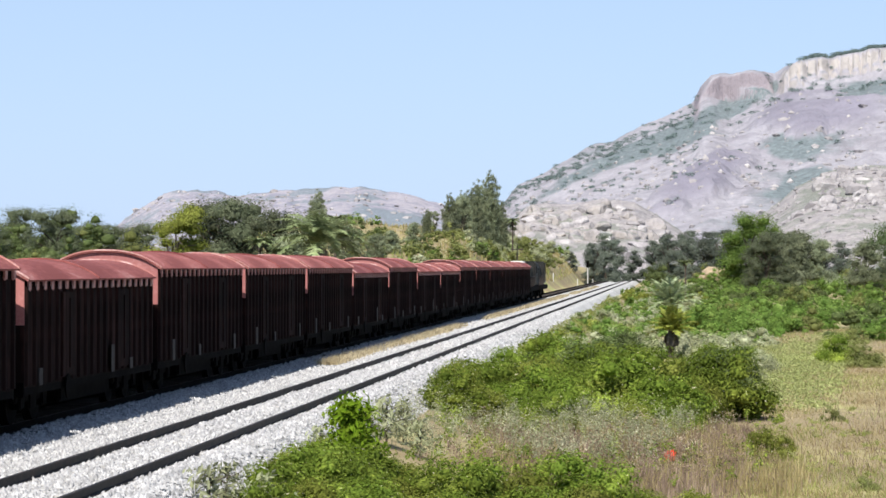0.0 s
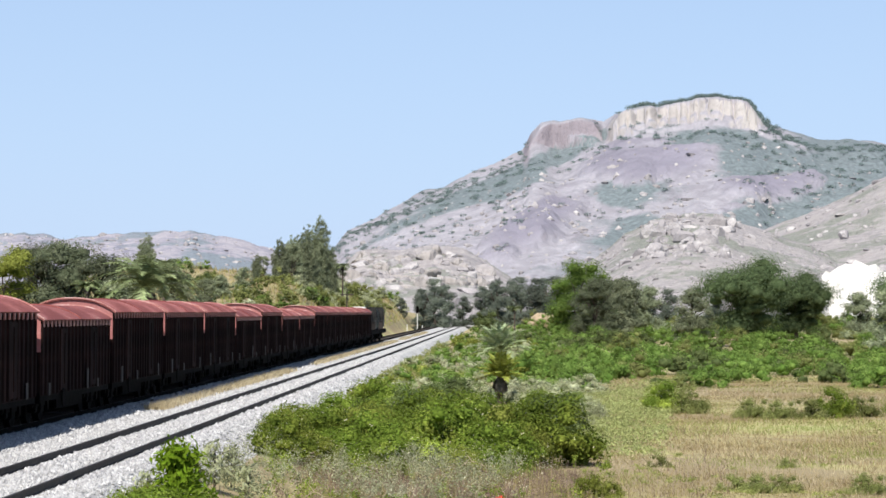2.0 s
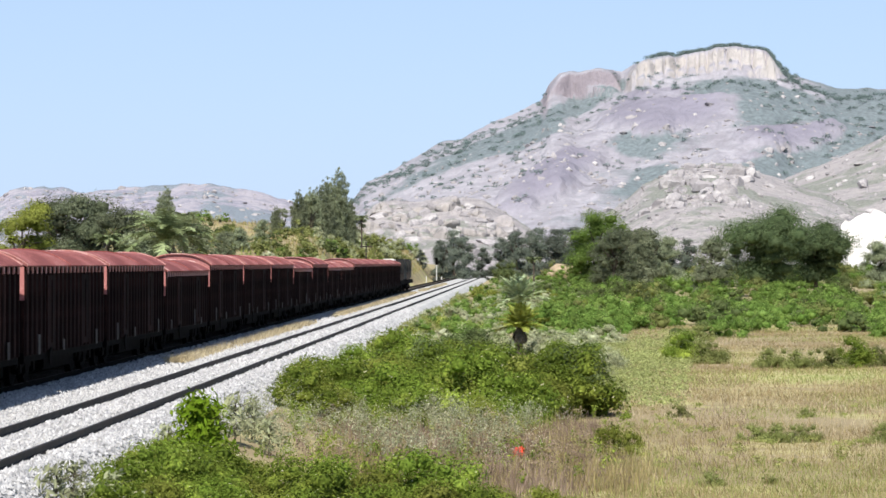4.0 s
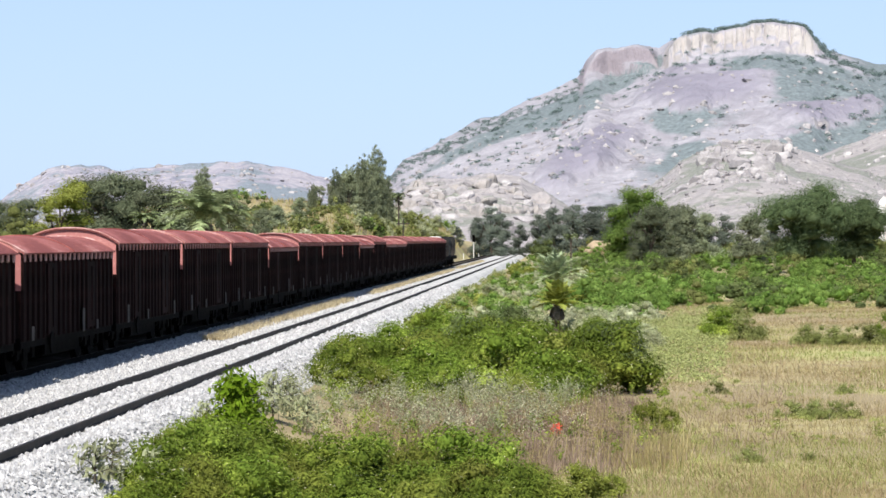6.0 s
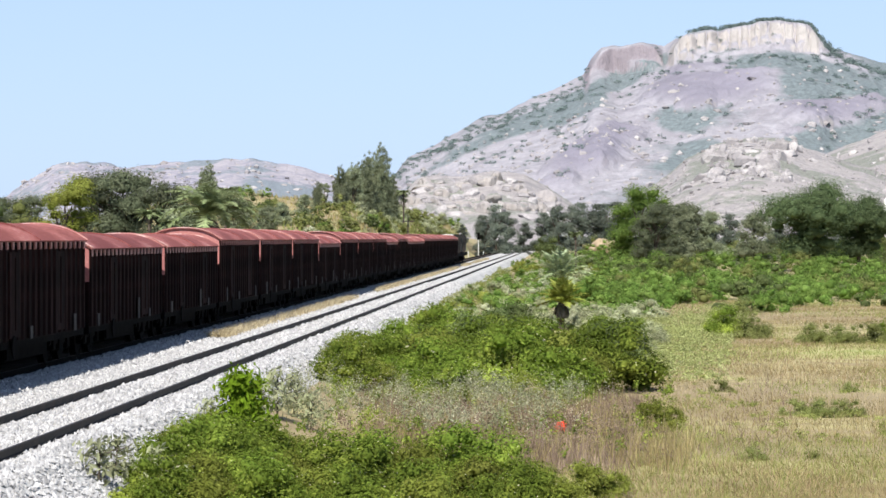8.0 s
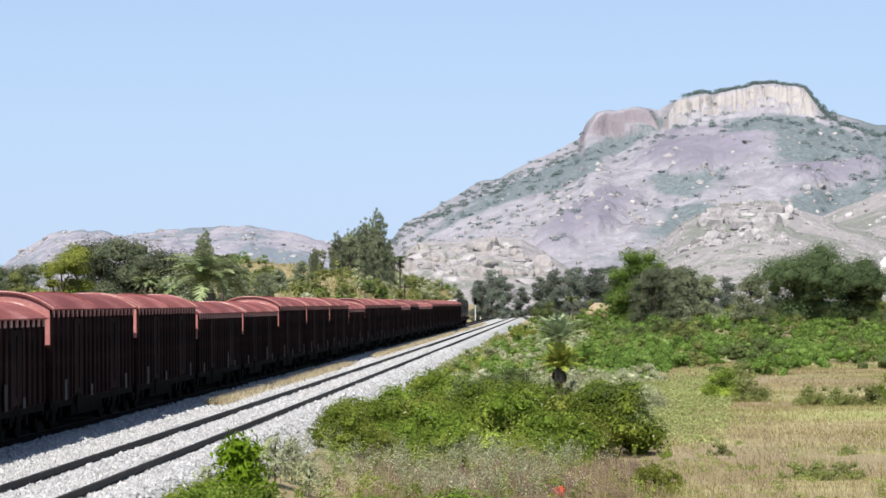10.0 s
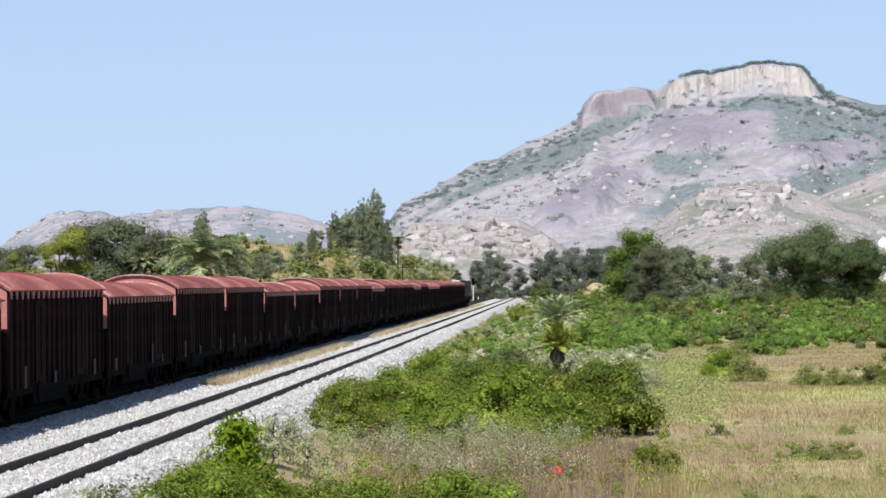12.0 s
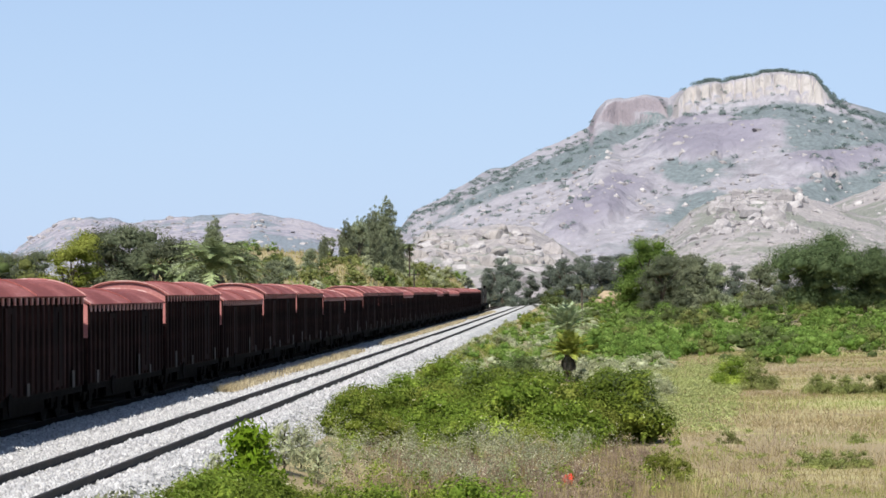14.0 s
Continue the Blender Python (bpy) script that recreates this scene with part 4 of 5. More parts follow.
for src, u, top, d in ((dark, -835, 112, 225), (dark, -690, 108, 205), (dark, -800, 128, 215), (dark, -940, 82, 230), (dark, -1105, 110, 190), (dark, -1165, 112, 200), (dark, -1030, 84, 215), (dark, -1060, 76, 200), (dark, -975, 80, 195),
                       (grey, -365, 124, 365), (plume, -385, 132, 350), (grey, -415, 100, 325), (plume, -428, 104, 320), (olive, -452, 80, 300), (plume, -346, 150, 385), (olive, -335, 88, 390), (olive, -385, 90, 340), (plume, -300, 118, 430), (plume, -365, 136, 370), (plume, -626, 139, 260), (olive, -520, 60, 250),
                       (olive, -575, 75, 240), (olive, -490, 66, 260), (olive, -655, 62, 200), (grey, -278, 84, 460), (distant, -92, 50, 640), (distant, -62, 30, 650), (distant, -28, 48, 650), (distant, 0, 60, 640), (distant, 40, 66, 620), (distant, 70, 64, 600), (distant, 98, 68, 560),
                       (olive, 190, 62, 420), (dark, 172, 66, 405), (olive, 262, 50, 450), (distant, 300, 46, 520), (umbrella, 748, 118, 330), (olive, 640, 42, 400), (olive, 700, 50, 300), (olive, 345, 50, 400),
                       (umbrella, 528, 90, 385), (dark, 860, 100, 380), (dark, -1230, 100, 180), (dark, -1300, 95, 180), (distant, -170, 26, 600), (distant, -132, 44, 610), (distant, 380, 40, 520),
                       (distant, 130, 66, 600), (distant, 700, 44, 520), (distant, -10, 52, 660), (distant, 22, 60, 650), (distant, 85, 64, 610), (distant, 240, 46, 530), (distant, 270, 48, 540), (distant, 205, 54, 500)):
    grow(src, u, top, d, rng.uniform(0, 360))

# palms
near_palm = palm("short date palm with dry skirt among the bushes", 1.55, 1.45, 91, fronds=46, dead=40, crown_mat="palm_yellow", lift=1.5, arch_by=0.11, skirt=0.62)
stand(near_palm, 5, 139, 1.0)
young_palm = palm("grey green date palm among the bushes", 2.7, 2.7, 92, fronds=34, dead=0, crown_mat="frond_pale", lift=1.35, arch_by=0.12)
stand(young_palm, 3, 165, 0.88)
big_palm = palm("date palm with long arching fronds behind the train", 6.3, 4.0, 93, fronds=38, dead=10, lift=0.95)
stand(big_palm, -618, 163, 1.0)
slim_palm = palm("slender palm behind the railway", 8.6, 1.8, 94, fronds=26, dead=10, lift=0.7)
stand(slim_palm, -275, 400, 0.8)
for u, d, s in ((-728, 180, 0.72), (-692, 180, 0.66), (30, 290, 0.62), (-592, 230, 0.85)):
    again(slim_palm, u, d, s, 40)

# small trees and scrub over the main hill and along its top
X, Y, Z = HILL
spots, reach = [], []
for k in range(1100):
    a, c = int(195 * rng.uniform() ** 0.9), rng.randint(30, 540)
    if wave(X[a, c], Y[a, c] * 1.7, 0.016, 4.0) + rng.normal() * 0.3 > 0.15:
        q = rng.uniform(1.0, 2.6)
        spots.append((X[a, c], Y[a, c], Z[a, c] + q * 0.4))
        reach.append((q * 1.4, q, q))
U = X / Y * F
for k in range(1500):
    c, a = rng.randint(30, 540), rng.randint(60, 205)
    left_flank = U[a, c] < 60 and a > 95 - rng.uniform() * 20
    right_flank = 440 < U[a, c] < 760 and a > 78 + 10 * math.sin(c * 0.2)
    talus = 60 < U[a, c] < 470 and 112 < a < 128
    if left_flank or right_flank or talus:
        q = rng.uniform(1.2, 2.6)
        spots.append((X[a, c], Y[a, c], Z[a, c] + q * 0.3))
        reach.append((q * 1.7, q * 1.4, q * 0.8))
for k in range(330):
    c = rng.randint(240, 318)
    a = rng.randint(178, 208)
    q = rng.uniform(1.2, 2.6)
    spots.append((X[a, c], Y[a, c], Z[a, c] + q * 0.6))
    reach.append((q * 1.3, q, q))
# scrub green with bluish haze mixed into the colour
M["hill_leaf"] = leafy("haze-tinted hillside scrub", (0.13, 0.175, 0.165), (0.20, 0.25, 0.225))
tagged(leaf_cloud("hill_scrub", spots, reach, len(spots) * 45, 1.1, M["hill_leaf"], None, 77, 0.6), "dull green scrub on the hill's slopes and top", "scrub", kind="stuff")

# bushes: near ones with fine leaves, far ones with coarser clumps
KINDS = {
    "g": bush("dense fresh green bush beside the railway", 3.2, 2.3, M["leaf_green"], 101, leaves=7600, leaf=0.10, clumps=40, shell=0.6, slim=0.6, blossoms=90),
    "d": bush("dark green thorn bush beside the railway", 3.0, 2.1, M["leaf_dark"], 102, leaves=7000, leaf=0.095, clumps=36, shell=0.6, slim=0.6),
    "y": bush("yellow green bush beside the railway", 2.8, 1.9, M["leaf_yellow"], 103, leaves=7000, leaf=0.095, clumps=36, shell=0.6, slim=0.6, blossoms=60),
    "p": bush("pale grey green flowering shrub", 2.8, 1.7, M["leaf_pale"], 104, leaves=6500, leaf=0.075, clumps=32, shell=0.5, slim=0.6, blossoms=500),
    "o": bush("olive scrub bush in the field", 3.0, 1.7, M["leaf_grey"], 105, leaves=5500, leaf=0.08, clumps=30, shell=0.5, slim=0.6, blossoms=40),
}
fresh = set(KINDS)


def plant(kind, x, y, size, sink=0.15):
    src = KINDS[kind]
    ob = src if kind in fresh else copy_thing(src, pose(0, 0, 0))
    fresh.discard(kind)
    stand(ob, x * F / y, y, size, rng.uniform(0, 360), sink)


# the thicket along the ballast
for y, x0, x1, n, kinds, s in ((77, -7.0, 1.6, 8, "ggygyp", 0.8), (80.5, -7.2, 2.0, 8, "ggygg", 0.95), (84.5, -7.1, 2.2, 8, "gggyg", 1.0), (89, -6.9, 2.4, 8, "ggygd", 0.95), (94, -6.8, 2.6, 8, "gyggd", 0.9), (99, -6.7, 2.8, 8, "gdgyg", 0.9),
                               (105, -6.6, 3.2, 8, "gdogp", 0.85), (112, -6.5, 3.6, 8, "gdgpy", 0.85), (120, -6.4, 4.2, 7, "gdyop", 0.78), (129, -6.3, 4.6, 7, "gdopg", 0.72)):
    for k in range(n):
        x = x0 + 0.8 + (x1 - x0 - 1.7) * k / (n - 1) + rng.uniform(-0.5, 0.5)
        if y > 104 and -1.6 < x < 1.8:
            continue
        plant(rng.choice(list(kinds)), x, y + rng.uniform(-1.8, 1.8), s * rng.uniform(0.68, 1.22) * (0.8 if x < -5.8 else 1.0))


# far scrub, too dense to count: one sheet of foliage a colour
SCRUB = {"G": [], "D": [], "Y": [], "O": [], "P": []}


def scrub_spot(kind, x, y, width, height):
    """Adds the leaf clumps of one shrub to its colour's scrub."""
    g = float(ground_z(x, y))
    for k in range(13):
        a, q = rng.uniform(0, 6.28), math.sqrt(rng.uniform(0, 1))
        rr = width * rng.uniform(0.12, 0.2)
        h = height * rng.uniform(0.3, 1.0) * (1 - 0.55 * q ** 2)
        SCRUB[kind].append((x + math.cos(a) * q * (width / 2 - rr * 0.6), y + math.sin(a) * q * (width / 2 - rr * 0.6), g + max(rr * 0.2, h - rr * 0.7), rr))


for k in range(150):
    y = 140 + 330 * (k / 150) ** 1.3 + rng.uniform(-4, 4)
    x = -7.2 + rng.uniform(0, 1) * (13 + (y - 140) * 0.01)
    q = rng.uniform(0.75, 1.0) * (0.7 if abs(x) < 2.2 and y < 200 else 1.0) * (0.62 if x < -5.5 else 1)
    scrub_spot(rng.choice(list("GGPGDGPY")), x, y, 3.6 * q, 2.1 * q)
for k in range(300):
    y = 178 + 300 * (k / 300) ** 1.25 + rng.uniform(-8, 8)
    q = rng.uniform(0.85, 1.3) * (1.0 if y < 300 else 1.25)
    scrub_spot(rng.choice(list("GGGGDGGO")), rng.uniform(3, 0.2 * y + 3), y, 3.8 * q, 2.1 * q)
for k in range(230):
    y, u = rng.uniform(165, 330), rng.uniform(-1330, -330)
    q = rng.uniform(1.1, 1.9) * (0.55 if y > 222 else 1.0)
    scrub_spot(rng.choice(list("DDDOOPD" if u < -560 else "DDOGOOP")), min(u / F * y, -24), y, 3.4 * q, 2.2 * q)
for k in range(36):
    y, u = rng.uniform(330, 620), rng.uniform(-340, -150)
    q = rng.uniform(0.9, 1.6)
    scrub_spot(rng.choice(list("GPOOO")), min(u / F * y, -24.5), y, 3.4 * q, 2.0 * q)
for k in range(110):
    y, u = rng.uniform(470, 660), rng.uniform(-30, 780)
    q = rng.uniform(1.4, 2.3)
    scrub_spot(rng.choice(list("DDGO")), max(u / F * y, -4), y, 3.6 * q, 2.3 * q)
for k in range(34):
    y, u = rng.uniform(172, 215), rng.uniform(-1330, -930)
    q = rng.uniform(0.8, 1.3)
    scrub_spot(rng.choice(list("DDDOD")), u / F * y, y, 4.4 * q, 5.2 * q)
for k in range(34):
    y, x = rng.uniform(430, 680), rng.uniform(-35, -24)
    q = rng.uniform(0.8, 1.4)
    scrub_spot(rng.choice(list("OPOGPO")), x, y, 4.6 * q, 2.8 * q)
for k in range(120):
    u = rng.uniform(-600, -215)
    y = max(240.0, rng.uniform(23.0, 28.0) * F / -u)
    q = rng.uniform(0.6, 1.15)
    scrub_spot(rng.choice(list("GPOODPOO")), u / F * y, y, 3.0 * q, 2.2 * q)
for u, d, q in ((70, 500, 1.0), (86, 495, 1.05), (102, 500, 1.0), (60, 470, 0.9), (112, 480, 1.1)):
    scrub_spot("G", u / F * d, d, 4.6 * q, 4.4 * q)
for x, y, q in ((-2.3, 138, 0.9), (2.4, 137, 0.9), (-3.6, 150, 1.0), (3.8, 146, 1.0), (-1.5, 152, 0.7), (1.6, 155, 0.7)):
    scrub_spot("P", x, y, 3.0 * q, 1.8 * q)
for kind, mat, label in (("G", "scrub_green", "fresh green scrub across the far field"), ("D", "leaf_dark", "dark green thorn scrub across the land"), ("Y", "leaf_yellow", "yellow green scrub across the land"),
                         ("O", "leaf_grey", "olive grey scrub across the land"), ("P", "leaf_pale", "pale flowering scrub across the land")):
    every = np.array(SCRUB[kind])
    for near, count, leaf in ((True, 85, 0.15), (False, 40, 0.25)):
        spots = every[(every[:, 1] < 225) == near]
        r3 = spots[:, 3:4] * np.array([[1, 1, 0.8]])
        tagged(leaf_cloud("scrub", spots[:, :3], r3, len(spots) * count, leaf, M[mat], None, 500 + ord(kind) + near, 0.5, shell=0.6, core=0.6, small=True), label, "scrub", kind="stuff")
# single shrubs in the field
for x, y, kind, s in ((8.6, 130, "g", 0.85), (9.6, 129, "o", 0.9), (12.4, 123, "o", 0.75), (13.6, 122, "o", 0.7), (14.8, 122, "o", 0.8), (16.2, 124, "g", 0.8), (18.0, 126, "o", 0.8), (20.5, 128, "g", 0.8), (5.25, 83, "o", 0.36),
                      (6.7, 72.5, "o", 0.42), (7.5, 72, "o", 0.46), (8.2, 72.4, "o", 0.42), (4.3, 57, "o", 0.3), (5.7, 57.6, "o", 0.22), (2.4, 65.5, "y", 0.5), (2.9, 66.2, "y", 0.4), (1.05, 49, "y", 0.36), (10.5, 72, "o", 0.5), (11.6, 73, "o", 0.5),
                      (4.2, 118, "p", 0.8), (3.2, 104, "d", 0.6), (12, 165, "o", 0.8), (18, 100, "o", 0.6), (9.6, 84, "o", 0.3), (-2.0, 124, "d", 1.0), (3.0, 122, "p", 0.75), (-2.9, 119, "d", 0.9)):
    plant(kind, x, y, s)
for x, y, s in ((-2.5, 131, 1.1), (-3.7, 134, 1.15), (-4.8, 128, 0.8), (2.3, 131, 1.1), (3.3, 135, 1.15), (2.6, 113, 0.6), (3.6, 110, 0.6), (4.6, 126, 0.8), (1.9, 126, 0.6), (-1.6, 142, 1.15), (1.9, 143, 1.15), (-1.9, 108, 0.4), (1.2, 104, 0.4)):
    plant("p", x, y, s)
# foreground: low bushes under the sapling and along the near edge
for x, y, kind, s in ((-6.9, 54.4, "y", 0.45), (-6.1, 54.8, "y", 0.4), (-7.2, 52.0, "y", 0.45), (-6.2, 51.0, "y", 0.38), (-5.6, 53.0, "y", 0.45), (-7.3, 49.6, "y", 0.48), (-6.7, 49.4, "g", 0.55), (-6.0, 49.6, "g", 0.6), (-5.2, 50.6, "y", 0.55),
                      (-7.2, 46.8, "y", 0.45), (-6.6, 46.6, "g", 0.6), (-5.9, 47.0, "g", 0.66), (-5.0, 47.6, "y", 0.6), (-6.9, 44.2, "g", 0.5), (-6.2, 44.0, "y", 0.6), (-5.2, 44.4, "g", 0.6), (-4.3, 48.0, "g", 0.66), (-3.5, 48.6, "g", 0.7),
                      (-2.7, 48.2, "y", 0.6), (-1.9, 48.8, "g", 0.68), (-1.1, 48.4, "g", 0.62), (-0.4, 48.2, "y", 0.5), (0.5, 48.6, "y", 0.42), (-4.2, 45.0, "y", 0.6), (-3.3, 45.2, "g", 0.64), (-2.4, 45.0, "g", 0.6), (-1.5, 45.4, "y", 0.58),
                      (-0.7, 45.0, "g", 0.55), (0.1, 45.2, "y", 0.45), (-3.6, 42.4, "g", 0.55), (-2.2, 42.4, "y", 0.55), (-1.0, 42.6, "g", 0.5), (-4.8, 42.4, "g", 0.55), (-5.9, 42.0, "y", 0.55), (-6.7, 42.0, "g", 0.5)):
    plant(kind, x, y, s * rng.uniform(0.9, 1.12), 0.1)


def sapling(label, height, seed, mat, leaf, count, width):
    """A young tree of long bright leaves in two tiers."""
    r = np.random.RandomState(seed)
    root = tagged(new("sapling"), label, "sapling")
    bm = bmesh.new()
    rod(bm, (0, 0, -0.2), (0.05, 0, height * 0.95), 0.03, 0.012, 7)
    part("stem", bm, M["bark"], root)
    for k in range(6):
        a, z = k * 2.4, height * (0.3 + 0.09 * k)
        bm = bmesh.new()
        rod(bm, (0.02, 0, z), (math.cos(a) * width * 0.45, math.sin(a) * width * 0.45, z + 0.15), 0.012, 0.005, 5)
        part("twig", bm, M["bark"], root)
    cs = [(0, 0, height * 0.85), (0.12, 0.05, height * 0.72), (-0.1, 0, height * 0.76), (0.05, 0, height * 0.5), (-0.2, 0.1, height * 0.4), (0.25, -0.1, height * 0.42), (0, 0, height * 0.2)]
    rs = [(width * q,) * 3 for q in (0.36, 0.4, 0.36, 0.34, 0.42, 0.42, 0.5)]
    leaf_cloud("foliage", cs, rs, count, leaf, mat, root, seed + 1, 0.32, droop=0.7, shell=0.15)
    return root


stand(sapling("bright green broad-leaved sapling beside the ballast", 1.8, 201, M["leaf_bright"], 0.19, 2400, 1.3), -563, 51.5, 1.0)
milkweed = sapling("pale broad-leaved milkweed beside the ballast", 1.0, 211, M["leaf_pale"], 0.2, 190, 1.0)
stand(milkweed, -790, 44.0, 0.85)
for u, d, s in ((-715, 43.5, 0.8), (-850, 44.5, 0.7), (-535, 60, 0.9), (-500, 62, 1.15), (-470, 64, 1.0), (-620, 56, 0.75), (-440, 62, 0.85), (-820, 42.5, 0.9)):
    again(milkweed, u, d, s, 70 * s)


def blades(name, xs, ys, heights, widths, mat, label, lean=0.35, seed=3, up=0.0):
    """Thin upright blades or stalks as one sheet of stuff."""
    r = np.random.RandomState(seed)
    n = len(xs)
    z = ground_z(xs, ys) + up - 0.03
    a = r.uniform(0, 6.28, n)
    tilt = r.normal(scale=lean, size=n)
    base = np.stack([xs, ys, z], -1)
    side = np.stack([np.cos(a), np.sin(a) * 0.5, 0 * a], -1) * widths[:, None] * 0.5
    bend = np.stack([np.cos(a + 1) * tilt, np.sin(a + 1) * tilt, np.ones(n)], -1) * heights[:, None]
    v = np.stack([base - side, base + side, base + bend], 1).reshape(-1, 3)
    i = np.arange(n) * 3
    ob = mesh_object(name, v.tolist(), np.stack([i, i + 1, i + 2], 1).tolist(), mat)
    return tagged(ob, label, "grass", kind="stuff")


def scatter(n, y0, y1, x0, x1, seed, patch=0.0, cut=0.0, power=1.6, squeeze=0.45, fade=0.0, sharp=1.0):
    """Random places on a strip, thicker near its near end, kept where a slow noise is above cut."""
    r = np.random.RandomState(seed)
    y = y0 + (y1 - y0) * r.uniform(size=n) ** power
    q = r.uniform(size=n)
    a, b = np.interp(y, (y0, y1), x0), np.interp(y, (y0, y1), x1)
    x = a + (b - a) * q
    if patch:
        keep = sharp * wave(x, y * squeeze, patch, seed) + r.normal(scale=0.25, size=n) - fade * np.maximum(np.abs(q - 0.5) - 0.28, 0) * 8 > cut
        x, y = x[keep], y[keep]
    return x, y, r


for kind, mat, seed, cut, n, low, high, label in (("straw_grass", "straw", 301, -0.25, 150000, 0.06, 0.2, "dry straw coloured grass over the field"), ("green_grass", "grass", 302, 0.2, 150000, 0.06, 0.2, "patches of green grass over the field"),
                                                  ("brown_grass", "seed", 303, 0.15, 130000, 0.08, 0.22, "brown seeding grass in patches over the field"), ("pale_grass", "pale_straw", 304, 0.3, 60000, 0.06, 0.24, "bleached grass in patches over the field")):
    x, y, r = scatter(n, 42, 205, (-3, 3), (9, 40), seed, 0.22, cut, 1.9, 1.1, 0.0, 2.2)
    blades(kind, x, y, r.uniform(low, high, len(x)) * (1 + 1.2 * r.uniform(size=len(x)) ** 8), 0.008 + y * 0.00018, M[mat], label, 0.8, seed)
x, y, r = scatter(20000, 53, 78, (-6.4, -7.0), (3.6, 4.0), 305, 0.8, -0.2, 1.0, 0.6, 1.0)
blades("dry_weeds", x, y, r.uniform(0.2, 0.85, len(x)) * r.uniform(0.5, 1, len(x)), r.uniform(0.014, 0.04, len(x)), M["purple"], "dry purple brown weeds between the bushes", 0.3, 31)
x, y, r = scatter(13000, 53, 77, (-6.4, -7.0), (5.0, 5.4), 306, 0.9, 0.0, 1.0, 0.6, 1.0)
blades("straw_weeds", x, y, r.uniform(0.2, 0.8, len(x)), r.uniform(0.012, 0.035, len(x)), M["straw"], "dry straw coloured stalks between the bushes", 0.35, 32)
x, y, r = scatter(5000, 55, 110, (0, 2), (5, 10), 310, 0.3, 0.1)
blades("brown_weeds", x, y, r.uniform(0.15, 0.4, len(x)), np.full(len(x), 0.02), M["purple"], "dry brown weeds along the field's edge", 0.5)


def weeds(name, n, y0, y1, x0, x1, mat, label, leaves, leaf, tall, seed, cut=-0.2, patch=0.7, broad=1.0):
    """Leafy weeds with small leaves and heads, too many to count."""
    x, y, r = scatter(n, y0, y1, x0, x1, seed, patch, cut, 1.1)
    h = r.uniform(0.4, 1.0, len(x)) * tall
    c = np.stack([x, y, ground_z(x, y) + h * 0.55], -1)
    w = r.uniform(0.12, 0.3, len(x)) * broad
    tagged(leaf_cloud(name, c, np.stack([w, w, h * 0.5], -1), leaves, leaf, mat, None, seed + 1, 0.45, shell=0.1), label, "weeds", kind="stuff")


weeds("pale_weeds", 640, 59, 79, (-6.9, -7.3), (-0.5, 1.2), M["leaf_pale"], "tall pale flowering weeds before the thicket", 24000, 0.055, 1.15, 601, -0.5)
weeds("flower_heads", 520, 59, 79, (-6.9, -7.3), (0.5, 2.2), M["blossom"], "cream white flower heads on tall weeds", 2600, 0.05, 1.4, 601, -0.5)
weeds("green_weeds", 420, 54, 80, (-6.4, -7.0), (2.5, 3.5), M["leaf_green"], "low green weeds between the bushes", 12000, 0.085, 0.7, 603, 0.0)
weeds("brown_scrub", 420, 55, 78, (-5.6, -6.2), (2.5, 3.0), M["purple"], "dry brown seed heads between the bushes", 11000, 0.06, 0.75, 605, -0.1)
weeds("field_weeds", 300, 60, 130, (1.0, 3.0), (9, 20), M["grass"], "low green weeds scattered over the field", 7000, 0.065, 0.3, 607, 0.2, 0.3)
weeds("verge_weeds", 900, 78, 320, (-7.6, -7.5), (-5.6, -5.2), M["grass"], "green weeds along the foot of the ballast", 15000, 0.15, 0.6, 611, -0.9)
weeds("tall_green_grass", 3200, 86, 180, (2.0, 3.0), (5.5, 13), M["tall_grass"], "tall pale green grass at the field's far side", 46000, 0.10, 0.5, 619, -0.45, 0.16, 2.0)
weeds("ballast_weeds", 110, 46, 76, (-8.3, -7.9), (-7.3, -7.0), M["leaf_grey"], "thin grey green weeds on the ballast shoulder", 1500, 0.06, 0.8, 609, -0.4)
x, y, r = scatter(24000, 96, 460, (-13.0, -13.0), (-12.9, -12.9), 306, 0.25, -0.3, 1.3)
x = x + r.normal(scale=0.2, size=len(x))
blades("track_grass", x, y, r.uniform(0.1, 0.34, len(x)), 0.010 + y * 0.00022, M["pale_straw"], "dry grass strip between the two tracks", 0.6, up=0.62)
x, y, r = scatter(30000, 160, 620, (-60, -90), (-21, -22), 307, 0.1, -0.2, 1.2)
blades("bank_grass", x, y, r.uniform(0.3, 0.9, len(x)), 0.04 + y * 0.0004, M["straw"], "dry grass on the bank behind the railway")
x, y, r = scatter(26000, 160, 620, (-60, -90), (-21, -22), 308, 0.1, 0.0, 1.2)
blades("bank_green_grass", x, y, r.uniform(0.3, 0.9, len(x)), 0.04 + y * 0.0004, M["grass"], "green grass on the bank behind the railway")


